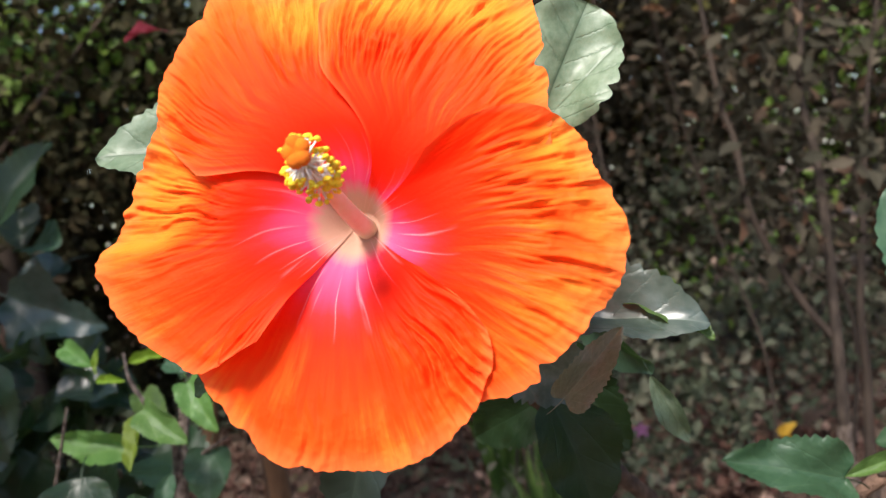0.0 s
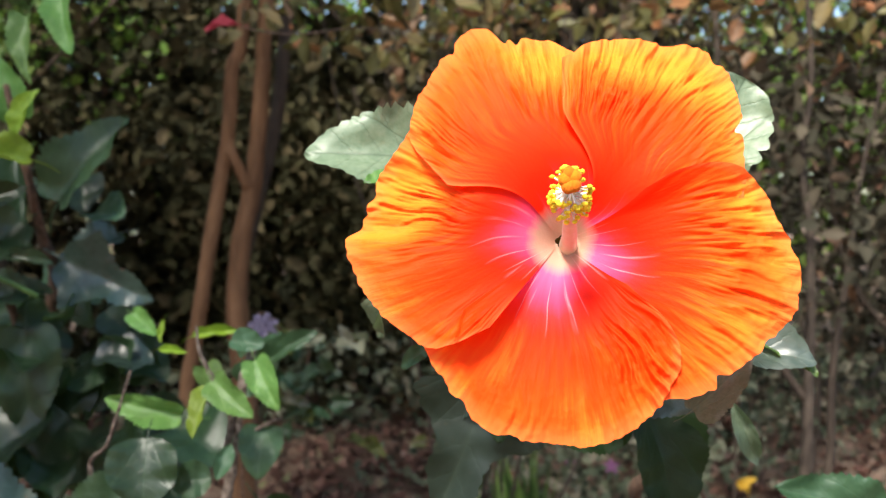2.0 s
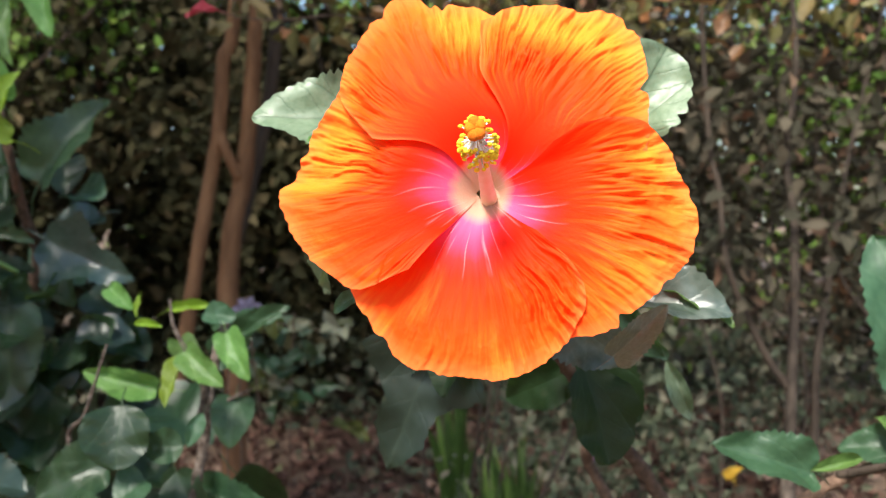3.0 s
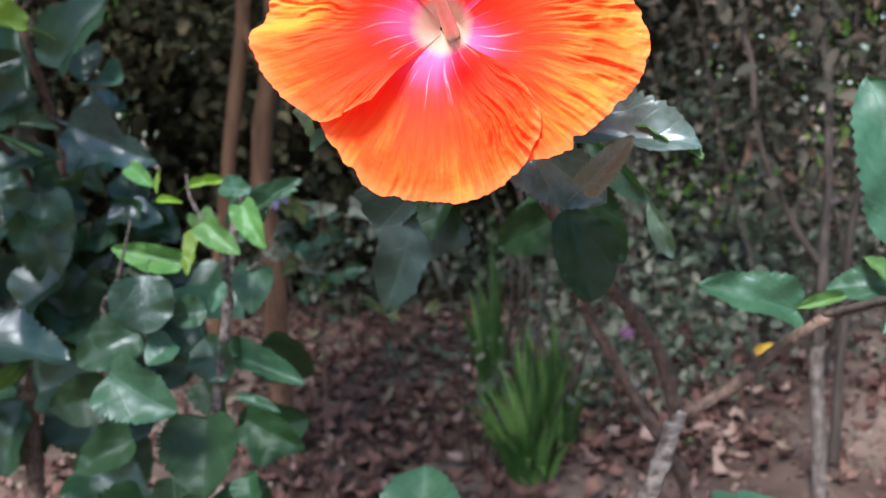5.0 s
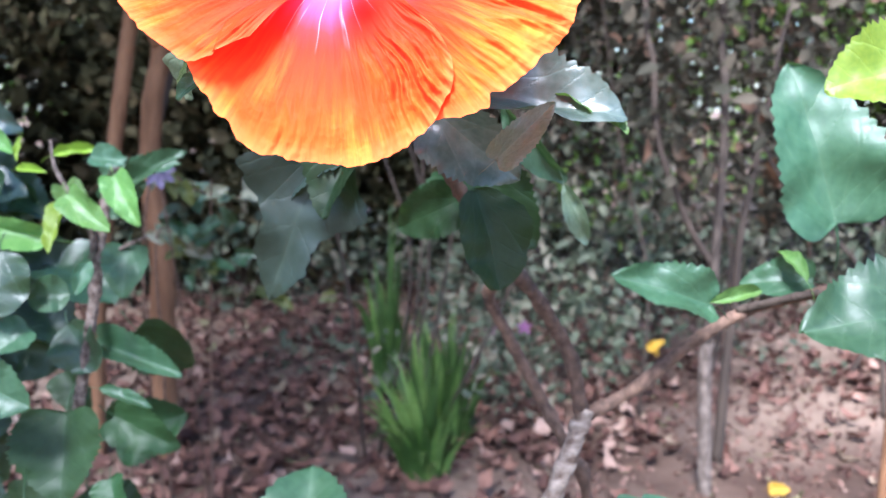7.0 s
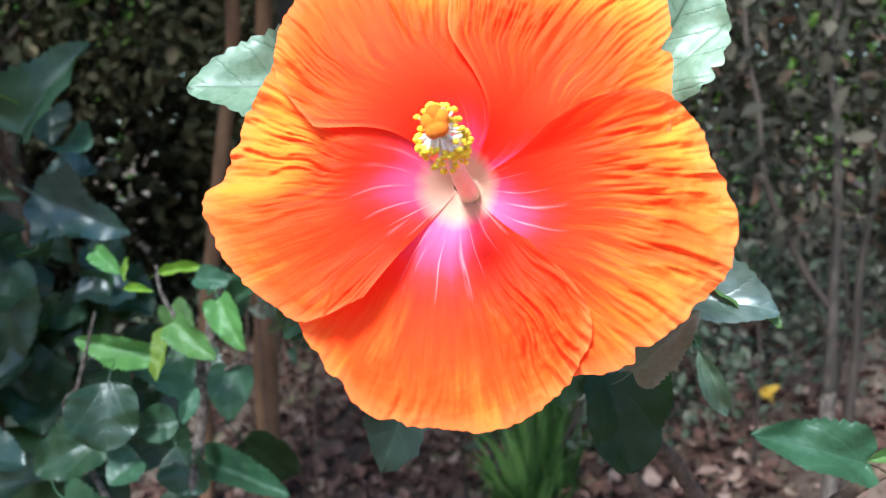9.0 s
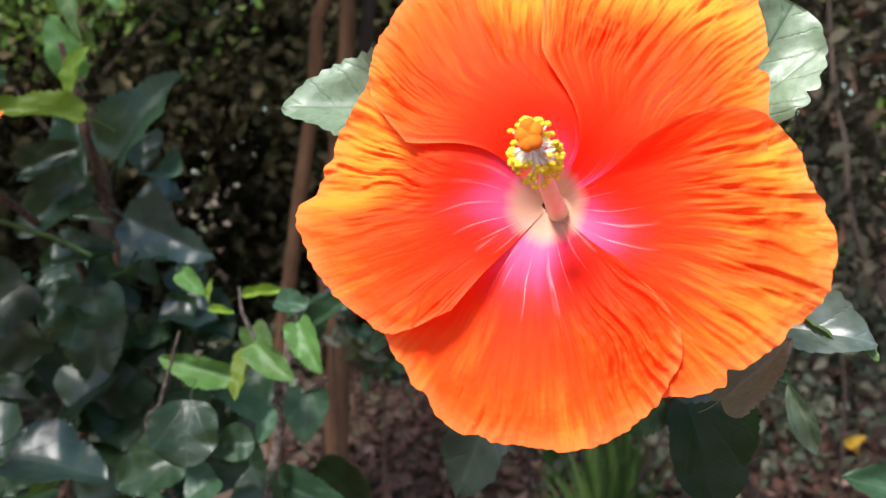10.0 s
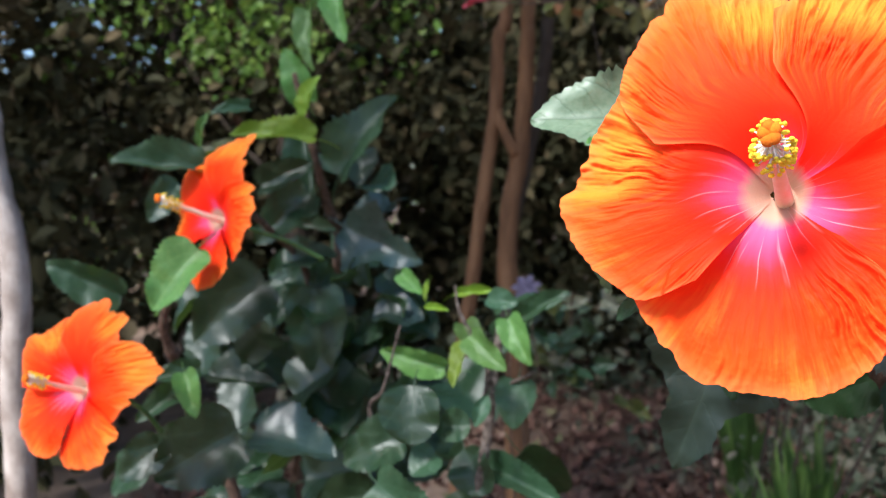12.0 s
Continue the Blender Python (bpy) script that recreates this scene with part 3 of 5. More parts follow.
def petal_mesh(petal, seed, funnel=1.0, fine=1.0, narrow=1.0):
    na, nr = int(230 * fine), int(120 * fine)
    first, last, turn, under = petal["span"]
    verts, uvs, edges, backs, faces = [], [], [], [], []
    for j in range(nr + 1):
        v = 0.03 + 0.97 * j / nr
        for i in range(na + 1):
            u = 0.5 - 0.5 * math.cos(math.pi * i / na) if i in (0, na) else i / na
            full = first + (last - first) * u
            frill = 1 + 0.010 * v ** 5 * noise.noise(Vector((full * 0.16, seed, 1))) + 0.010 * v ** 8 * noise.noise(Vector((full * 0.55, seed, 2)))
            cut = sum(depth * math.exp(-((full - at) / wide) ** 2) for at, depth, wide in petal["nicks"]) * 0.001 * v ** 6
            rho = edge_reach(petal["reach"], u) * v * frill - cut
            mm = rho * 1000
            # the claw is narrow and turns with the whorl
            end = last - turn * (1 - ease((mm - 14) / 32))
            slim = 0.14 * max(0.0, 1 - mm / 7.5) ** 1.5
            start_ = first - under * (1 - ease((mm - 14) / 32))
            angle = start_ + (end - start_) * (slim * 0.5 + u * (1 - slim))
            middle = (first + last) / 2
            a = radians(middle + (angle - middle) * (1 - (1 - narrow) * ease((mm - 8) / 30)))
            x, y = rho * math.cos(a), rho * math.sin(a)
            deep = math.hypot(x - 0.0022, y + 0.0012)
            z = -0.024 * math.exp(-max(0.0, deep - 0.0045) / (0.0165 * funnel)) - 0.0030 * (rho / 0.08) ** 4
            s = 2 * u - 1
            lap = abs(s) ** 2.2 * (1 if s > 0 else -1)
            z += (0.0004 * s + 0.0012 * lap) * min(1, mm / 24)
            z -= (0.17 if y > 0 else 0.040) * y * max(0.0, (mm - 25) / 45) ** 1.3
            # the covered side dips under its neighbour
            z -= 0.0062 * max(0.0, 1 - u / 0.34) ** 1.4 * ease((mm - 12) / 26)
            low, high, up = petal["lift"]
            z += 0.001 * up * ease((angle - low - 0.16 * max(0, 48 - mm)) / (high - low)) * ease((mm - 12) / 20)
            if "flap" in petal:
                # the lower margin is folded over in a narrow flap
                z += 0.0045 * ease((angle - petal["flap"] - 0.9 * max(0.0, mm - 42)) / 1.8) * ease((mm - 15) / 12)
            gone = 0.0
            for at, wide, start, depth in petal["bends"]:
                gone += depth * math.exp(-((angle - at) / wide) ** 2) * ease((mm - start) / 34) ** 1.2
            z -= 0.001 * gone
            # creases fan out, stronger in some fields; puckered cells near the rim
            field = 0.07
            for at, wide, start, strength in petal["fields"]:
                field += strength * math.exp(-((angle - at) / wide) ** 2) * ease((mm - start) / 16)
            out = ease((mm - 12) / 40)
            warp = 1.1 * noise.noise(Vector((x * 60, y * 60, seed)))
            ridge = 1 - 2.2 * abs(noise.noise(Vector((angle * 0.21 + warp, mm * 0.030, seed + 5))))
            z += 0.0017 * field * out * ridge
            z += 0.0011 * field * out * (1 - 2.2 * abs(noise.noise(Vector((angle * 0.62 + warp, mm * 0.055, seed + 9)))))
            cells = noise.noise(Vector((angle * 0.36 + warp, mm * 0.10, seed + 61)))
            z += 0.0021 * max(0.0, field - 0.25) * out * cells
            z += 0.0008 * max(0.0, field - 0.35) * out * noise.noise(Vector((x * 380, y * 380, seed + 71)))
            z += 0.0014 * out * noise.noise(Vector((angle * 0.055, mm * 0.028, seed + 31)))
            z += 0.0022 * v ** 5 * out * noise.noise(Vector((angle * 0.12, seed, 14)))
            grow = 1 + max(0.0, -z - 0.004) * 3.2 * out
            verts.append((x * grow, y * grow, z))
            uvs.append((u, mm / 80))
            edges.append((u, v))
            # first value: bend-back amount, which masks the painted yellow highlight
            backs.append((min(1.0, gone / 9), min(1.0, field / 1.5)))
    for j in range(nr):
        for i in range(na):
            q = j * (na + 1) + i
            faces.append((q, q + 1, q + na + 2, q + na + 1))
    me = mesh_of("petal", verts, faces, petal_mat, uvs)
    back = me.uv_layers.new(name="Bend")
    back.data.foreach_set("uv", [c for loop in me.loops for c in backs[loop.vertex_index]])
    rim = me.uv_layers.new(name="Rim")
    rim.data.foreach_set("uv", [c for loop in me.loops for c in edges[loop.vertex_index]])
    return me


def ball(name, material, segs=8, rings=5):
    bm = bmesh.new()
    bmesh.ops.create_uvsphere(bm, u_segments=segs, v_segments=rings, radius=1)
    me = bpy.data.meshes.new(name)
    bm.to_mesh(me)
    bm.free()
    me.materials.append(material)
    me.polygons.foreach_set("use_smooth", [True] * len(me.polygons))
    return me


def build_flower(label, funnel=1.0, fine=1.0, narrow=1.0, long=1.0):
    fl = thing("hibiscus_flower", label, "flower", group="hibiscus flowers")
    for k, petal in enumerate(PETALS):
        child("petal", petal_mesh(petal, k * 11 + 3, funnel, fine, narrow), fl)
    # the column leans up and a little aside
    line = [Vector((0.0025, -0.002, -0.026)), Vector((0.0025, 0.001, -0.010)), Vector((0.0020, 0.007, 0.010)), Vector((0.0014, 0.0135, 0.0300))]
    line = [Vector((p.x, p.y, p.z * long if p.z > 0 else p.z)) for p in line]
    v, f = tube_data(line, 0.0034, 0.0016, 14, 8, 0.03)
    column = child("staminal_column", mesh_of("staminal_column", v, f, column_mat), fl, "cream pink column in the throat")
    pts = smooth_path(line, 12)
    rnd = random.Random(4)
    bead = ball("anther", anther_mat)
    for i in range(110):
        t = 0.77 + 0.23 * rnd.random() ** 0.8
        p = pts[int(t * (len(pts) - 1))]
        a = rnd.uniform(0, 2 * math.pi)
        way = Vector((math.cos(a), math.sin(a), rnd.uniform(-0.15, 0.35))).normalized()
        end = p + way * rnd.uniform(0.0050, 0.0068)
        fv, ff = tube_data([p, (p + end) / 2 + Vector((0, 0, 0.0006)), end], 0.00034, 0.00026, 5, 2, 0)
        child("filament", mesh_of("filament", fv, ff, filament_mat), column, "white filament")
        size = rnd.uniform(0.00070, 0.00100)
        turn = Euler((rnd.uniform(0, 3), rnd.uniform(0, 3), 0)).to_matrix().to_4x4()
        child("anther", bead, column, "yellow pollen sac", Matrix.Translation(end) @ turn @ Matrix.Diagonal((size * 1.35, size, size * 0.85, 1)))
    lobe = ball("stigma_lobe", stigma_mat, 14, 9)
    top = pts[-1]
    for k in range(5):
        a = 2 * math.pi * k / 5 + 0.5
        place = top + Vector((0.0016 * math.cos(a), 0.0022 * math.sin(a) + 0.0012, 0.0034))
        child("stigma_lobe", lobe, column, "orange velvety stigma", Matrix.Translation(place) @ Matrix.Diagonal((0.0022, 0.0023, 0.0021, 1)))
    # calyx behind and stalk
    cup_v, cup_f = tube_data([(0, 0, -0.0315), (0, 0, -0.034), (0, -0.001, -0.038), (0, -0.002, -0.050)], 0.010, 0.004, 14, 5, 0.05)
    child("calyx", mesh_of("calyx", cup_v, cup_f, sepal_mat), fl, "green calyx cup")
    sv, sf = tube_data([(0, -0.002, -0.042), (0.002, -0.010, -0.070), (0.010, -0.022, -0.100), (0.022, -0.042, -0.128)], 0.0022, 0.0026, 8, 5, 0.05)
    child("stalk", mesh_of("stalk", sv, sf, sepal_mat), fl, "thin green flower stalk")
    return fl


def facing(place, axis, spin=0.0, scale=1.0):
    z = Vector(axis).normalized()
    x = Vector((0, 0, 1)).cross(z).normalized()
    m = Matrix((x, z.cross(x), z)).transposed().to_4x4()
    return Matrix.Translation(place) @ m @ pose(0, 0, 0, 0, 0, spin)


flower = build_flower("large open orange hibiscus flower with pink throat, sunlit")
flower.matrix_basis = facing((-0.004, -0.034, 1.153), (-0.03, -0.99, 0.10), 2.0)
second = build_flower("smaller orange hibiscus flower turned aside among dark leaves", 1.8, 0.5, 0.84, 1.35)
second.matrix_basis = facing((-0.527, 0.325, 1.143), (-0.34, -0.90, 0.15), 20.0) @ Matrix.Scale(0.99, 4)
third = copy_thing(second, facing((-0.566, 0.180, 1.008), (-0.12, -0.96, 0.20), -35.0) @ Matrix.Scale(0.93, 4))
tagged(third, "orange hibiscus flower low on the bush, turned aside")

# ---- bushes near the flower ----
main_bush = thing("hibiscus_bush", "hibiscus bush with grey forked stems and toothed green leaves", "bush", (0.05, 0.23, 0.0))
branch(main_bush, "stem", [(-0.02, 0.255, -0.05), (-0.02, 0.235, 0.35), (0.012, 0.210, 0.62), (0.050, 0.197, 0.727), (0.075, 0.188, 0.784), (0.101, 0.183, 0.860), (0.122, 0.200, 0.909)], 0.0080, 0.0058, lichen_bark, "pale grey lichened stem", 12, 0.22, 0.3, 20, 0.026)
branch(main_bush, "branch", [(0.120, 0.200, 0.902), (0.111, 0.193, 0.943), (0.091, 0.179, 0.981), (0.068, 0.155, 1.013), (0.051, 0.139, 1.039), (0.030, 0.112, 1.075), (0.024, 0.098, 1.108)], 0.0045, 0.0036, twig_mat, "", 12, 0.22, 0.3, 20, 0.026)
branch(main_bush, "branch", [(0.165, 0.295, 0.40), (0.142, 0.280, 0.78), (0.122, 0.268, 0.851), (0.099, 0.276, 0.895), (0.075, 0.264, 0.943), (0.062, 0.249, 0.973), (0.073, 0.223, 0.994), (0.070, 0.165, 1.010)], 0.0046, 0.0034, twig_mat, "", 12, 0.22, 0.3, 20, 0.026)
branch(main_bush, "branch", [(0.120, 0.202, 0.903), (0.154, 0.209, 0.919), (0.187, 0.205, 0.950), (0.223, 0.199, 0.975), (0.263, 0.181, 0.992), (0.310, 0.150, 1.025)], 0.0043, 0.0030, twig_mat, "", 12, 0.22, 0.3, 20, 0.026)
branch(main_bush, "branch", [(0.215, 0.200, 0.974), (0.249, 0.171, 0.991), (0.264, 0.160, 0.987), (0.310, 0.148, 0.970)], 0.0026, 0.0018, dark_bark, "", 12, 0.22, 0.3, 20, 0.026)
branch(main_bush, "branch", [(0.168, 0.296, 0.46), (0.165, 0.29, 0.2), (0.15, 0.28, -0.05)], 0.006, 0.008, lichen_bark, "", 12, 0.22, 0.3, 20, 0.026)
lower_bush = thing("hibiscus_shoots", "low young hibiscus shoots with broad bright leaves", "bush", (0.1, 0.35, 0.0))
branch(lower_bush, "stem", [(0.0, 0.34, -0.05), (-0.03, 0.33, 0.4), (-0.08, 0.32, 0.62), (-0.075, 0.31, 0.72)], 0.006, 0.003, twig_mat, "", 12, 0.22, 0.3, 20, 0.026)
branch(lower_bush, "stem", [(0.18, 0.34, -0.05), (0.22, 0.28, 0.4), (0.24, 0.20, 0.62), (0.27, 0.18, 0.70)], 0.006, 0.003, twig_mat, "", 12, 0.22, 0.3, 20, 0.026)
branch(lower_bush, "stem", [(-0.05, 0.30, -0.05), (-0.06, 0.22, 0.4), (-0.07, 0.15, 0.68)], 0.006, 0.003, twig_mat, "", 12, 0.22, 0.3, 20, 0.026)
twig_bush = thing("hibiscus_twigs", "upright twiggy bush with small yellow-green and dark leaves", "bush", (-0.32, 0.36, 0.0))
branch(twig_bush, "stem", [(-0.340, 0.350, -0.05), (-0.325, 0.350, 0.4), (-0.300, 0.356, 0.716), (-0.276, 0.368, 0.851), (-0.261, 0.372, 0.928), (-0.252, 0.388, 1.009), (-0.244, 0.402, 1.051)], 0.0062, 0.0036, lichen_twig, "", 12, 0.22, 0.3, 20, 0.026)
branch(twig_bush, "twig", [(-0.262, 0.378, 0.960), (-0.257, 0.374, 0.995), (-0.264, 0.360, 1.024), (-0.276, 0.358, 1.050), (-0.281, 0.364, 1.072)], 0.0034, 0.0010, lichen_twig, "", 12, 0.22, 0.3, 20, 0.026)
branch(twig_bush, "twig", [(-0.261, 0.385, 0.964), (-0.241, 0.379, 0.979), (-0.213, 0.375, 0.993)], 0.0026, 0.0010, lichen_twig, "", 12, 0.22, 0.3, 20, 0.026)
branch(twig_bush, "twig", [(-0.310, 0.362, 0.80), (-0.40, 0.415, 0.925), (-0.372, 0.390, 0.968), (-0.350, 0.389, 1.03)], 0.0030, 0.0010, lichen_twig, "", 12, 0.22, 0.3, 20, 0.026)
flower_bush = thing("hibiscus_bush", "dense hibiscus bush with glossy dark leaves in shade", "bush", (-0.60, 0.56, 0.0))
branch(flower_bush, "stem", [(-0.62, 0.56, -0.05), (-0.61, 0.57, 0.4), (-0.601, 0.575, 0.772), (-0.581, 0.613, 0.957), (-0.541, 0.617, 1.083), (-0.531, 0.572, 1.156), (-0.517, 0.528, 1.210), (-0.526, 0.509, 1.301)], 0.011, 0.0030, twig_mat, "", 12, 0.22, 0.3, 20, 0.026)
branch(flower_bush, "stem", [(-0.60, 0.50, -0.05), (-0.598, 0.470, 0.5), (-0.595, 0.443, 0.805), (-0.597, 0.387, 0.926), (-0.591, 0.351, 0.995), (-0.574, 0.319, 1.048), (-0.538, 0.328, 1.113)], 0.009, 0.0030, twig_mat, "", 12, 0.22, 0.3, 20, 0.026)
branch(flower_bush, "branch", [(-0.581, 0.613, 0.957), (-0.571, 0.581, 1.065), (-0.571, 0.499, 1.127), (-0.571, 0.447, 1.155), (-0.579, 0.393, 1.193)], 0.005, 0.0030, twig_mat, "", 12, 0.22, 0.3, 20, 0.026)
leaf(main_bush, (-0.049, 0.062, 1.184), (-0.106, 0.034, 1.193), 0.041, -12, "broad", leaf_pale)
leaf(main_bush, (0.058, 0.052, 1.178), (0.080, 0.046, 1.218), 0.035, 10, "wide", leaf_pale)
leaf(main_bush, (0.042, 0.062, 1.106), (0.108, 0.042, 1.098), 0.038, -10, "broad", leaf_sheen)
leaf(main_bush, (0.082, 0.060, 1.106), (0.110, 0.044, 1.094), 0.016, -25, "broad", leaf_bright)
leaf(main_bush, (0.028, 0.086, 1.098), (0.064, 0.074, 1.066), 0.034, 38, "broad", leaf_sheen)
leaf(main_bush, (0.060, 0.122, 1.103), (0.091, 0.120, 1.058), 0.020, 50, "narrow", leaf_mid)
leaf(main_bush, (0.093, 0.120, 1.062), (0.106, 0.118, 1.028), 0.014, 20, "narrow", leaf_pale)
leaf(main_bush, (0.050, 0.144, 1.069), (0.080, 0.127, 1.026), 0.032, 10, "broad", leaf_matte)
leaf(main_bush, (0.047, 0.108, 1.060), (0.062, 0.094, 1.012), 0.033, -14, "round", leaf_matte)
leaf(main_bush, (0.040, 0.141, 1.050), (0.004, 0.148, 1.033), 0.028, -20, "broad", leaf_matte)
leaf(main_bush, (-0.028, 0.118, 1.080), (-0.064, 0.114, 0.998), 0.066, -8, "lobed", leaf_grey_shaded)
leaf(main_bush, (-0.016, 0.128, 1.088), (-0.066, 0.126, 1.055), 0.042, 12, "broad", leaf_grey_shaded)
leaf(main_bush, (-0.012, 0.112, 1.090), (-0.030, 0.100, 1.046), 0.030, 25, "broad", leaf_matte)
leaf(main_bush, (0.188, 0.170, 0.985), (0.131, 0.154, 1.008), 0.030, 0, "broad", leaf_mid)
leaf(main_bush, (0.188, 0.170, 0.986), (0.221, 0.172, 0.995), 0.011, 0, "narrow", leaf_bright)
leaf(main_bush, (0.257, 0.192, 0.994), (0.216, 0.202, 0.993), 0.026, 0, "broad", leaf_mid)
leaf(main_bush, (0.271, 0.198, 1.029), (0.242, 0.195, 1.125), 0.064, -10, "broad", leaf_mid)
leaf(main_bush, (0.258, 0.093, 1.121), (0.211, 0.090, 1.109), 0.040, 0, "broad", leaf_lime)
leaf(main_bush, (0.298, 0.135, 0.988), (0.224, 0.114, 0.989), 0.059, 10, "broad", leaf_mid)
leaf(main_bush, (0.245, 0.172, 0.998), (0.237, 0.196, 1.017), 0.014, 0, "narrow", leaf_bright)
leaf(main_bush, (-0.050, -0.013, 1.114), (-0.064, -0.014, 1.105), 0.008, 0, "narrow", leaf_mid)
leaf(main_bush, (-0.075, 0.054, 1.131), (-0.088, 0.069, 1.104), 0.010, 30, "narrow", leaf_pale)
leaf(main_bush, (0.063, 0.167, 1.052), (0.009, 0.160, 1.042), 0.033, 0, "broad", leaf_dark)
leaf(main_bush, (-0.072, 0.040, 1.176), (-0.082, 0.030, 1.177), 0.011, 20, "broad", leaf_bright)
leaf(main_bush, (0.052, 0.024, 1.080), (0.074, 0.016, 1.102), 0.013, 25, "broad", leaf_beige, "pale torn leaf")

leaf(lower_bush, (-0.068, 0.233, 0.756), (-0.074, 0.299, 0.832), 0.078, -8, "broad", leaf_mid)
leaf(lower_bush, (-0.045, 0.276, 0.754), (0.038, 0.263, 0.764), 0.073, 0, "round", leaf_matte)
leaf(lower_bush, (-0.076, 0.074, 0.784), (-0.160, 0.123, 0.819), 0.074, 10, "wide", leaf_fresh)
leaf(lower_bush, (-0.059, 0.058, 0.798), (-0.035, 0.113, 0.835), 0.037, -30, "broad", leaf_fresh)
leaf(lower_bush, (0.158, 0.127, 0.780), (0.191, 0.193, 0.848), 0.093, 0, "wide", leaf_mid)
leaf(lower_bush, (0.149, 0.206, 0.766), (0.089, 0.216, 0.773), 0.042, 0, "broad", leaf_mid)
leaf(lower_bush, (0.224, 0.153, 0.785), (0.297, 0.207, 0.811), 0.058, 0, "wide", leaf_fresh)
leaf(lower_bush, (0.197, 0.131, 0.786), (0.225, 0.166, 0.824), 0.037, 0, "broad", leaf_pale)
leaf(lower_bush, (0.244, 0.060, 0.818), (0.170, 0.047, 0.823), 0.051, -15, "wide", leaf_fresh)
leaf(lower_bush, (0.070, 0.282, 0.686), (0.066, 0.295, 0.727), 0.038, 0, "round", leaf_dark)
leaf(lower_bush, (0.030, 0.148, 0.734), (-0.004, 0.177, 0.765), 0.051, 0, "broad", leaf_mid)
leaf(lower_bush, (0.056, 0.080, 0.780), (0.097, 0.109, 0.798), 0.030, -20, "broad", leaf_fresh)
leaf(lower_bush, (0.133, 0.084, 0.781), (0.100, 0.091, 0.808), 0.015, 0, "narrow", leaf_fresh)
leaf(lower_bush, (0.183, 0.087, 0.782), (0.151, 0.108, 0.788), 0.034, 0, "broad", leaf_mid)
leaf(lower_bush, (0.270, 0.109, 0.836), (0.247, 0.106, 0.830), 0.037, 0, "broad", leaf_pale)
leaf(lower_bush, (0.245, 0.067, 0.844), (0.255, 0.095, 0.871), 0.037, 0, "broad", leaf_pale)
leaf(lower_bush, (0.220, 0.110, 0.812), (0.251, 0.120, 0.849), 0.050, 0, "broad", leaf_fresh)
leaf(lower_bush, (-0.017, 0.077, 0.783), (-0.043, 0.082, 0.803), 0.023, 0, "narrow", leaf_fresh)
leaf(lower_bush, (-0.027, 0.307, 0.682), (-0.063, 0.319, 0.693), 0.025, 0, "broad", leaf_fresh)
leaf(lower_bush, (-0.049, 0.289, 0.708), (-0.114, 0.292, 0.723), 0.023, 0, "broad", leaf_mid)

leaf(twig_bush, (-0.258, 0.382, 1.057), (-0.229, 0.373, 1.057), 0.019, 0, "round", leaf_mid)
leaf(twig_bush, (-0.253, 0.438, 1.032), (-0.205, 0.436, 1.053), 0.023, -16, "broad", leaf_mid)
leaf(twig_bush, (-0.265, 0.430, 1.010), (-0.230, 0.428, 1.032), 0.031, 15, "broad", leaf_mid)
leaf(twig_bush, (-0.318, 0.419, 0.984), (-0.388, 0.410, 1.000), 0.025, -25, "broad", leaf_bright)
leaf(twig_bush, (-0.305, 0.317, 0.991), (-0.302, 0.292, 0.947), 0.049, -9, "round", leaf_dark)
leaf(twig_bush, (-0.231, 0.381, 0.983), (-0.231, 0.359, 0.946), 0.035, -10, "broad", leaf_mid)
leaf(twig_bush, (-0.259, 0.329, 0.955), (-0.287, 0.317, 0.955), 0.027, -9, "round", leaf_mid)
leaf(twig_bush, (-0.268, 0.394, 0.897), (-0.192, 0.379, 0.872), 0.028, -9, "broad", leaf_mid)
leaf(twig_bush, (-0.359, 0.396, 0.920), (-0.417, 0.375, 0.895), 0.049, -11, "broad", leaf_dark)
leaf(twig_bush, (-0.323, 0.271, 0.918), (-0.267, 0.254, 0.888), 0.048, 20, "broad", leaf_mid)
# low leaves take the dark matte tone to paint in local shade
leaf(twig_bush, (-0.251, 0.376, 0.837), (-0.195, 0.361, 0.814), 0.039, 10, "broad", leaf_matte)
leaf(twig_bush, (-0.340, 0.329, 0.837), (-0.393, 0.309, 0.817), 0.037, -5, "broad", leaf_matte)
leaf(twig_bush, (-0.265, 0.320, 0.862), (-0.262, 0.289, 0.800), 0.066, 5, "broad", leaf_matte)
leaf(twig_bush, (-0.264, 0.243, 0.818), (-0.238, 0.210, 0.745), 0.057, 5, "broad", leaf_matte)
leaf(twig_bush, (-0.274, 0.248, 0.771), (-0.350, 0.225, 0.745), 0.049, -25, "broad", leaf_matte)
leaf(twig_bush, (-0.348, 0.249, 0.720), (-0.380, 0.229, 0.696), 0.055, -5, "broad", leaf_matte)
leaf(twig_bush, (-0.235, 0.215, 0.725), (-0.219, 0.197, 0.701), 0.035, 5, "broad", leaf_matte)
leaf(twig_bush, (-0.286, 0.394, 1.032), (-0.263, 0.375, 1.002), 0.023, -15, "broad", leaf_bright)
leaf(twig_bush, (-0.266, 0.350, 1.022), (-0.277, 0.328, 0.989), 0.018, 15, "broad", leaf_lime)
leaf(twig_bush, (-0.256, 0.333, 1.033), (-0.224, 0.316, 1.007), 0.022, 20, "broad", leaf_bright)
leaf(twig_bush, (-0.230, 0.358, 1.044), (-0.208, 0.338, 1.009), 0.024, 5, "broad", leaf_bright)
leaf(twig_bush, (-0.285, 0.378, 0.917), (-0.261, 0.358, 0.883), 0.040, 15, "round", leaf_dark)
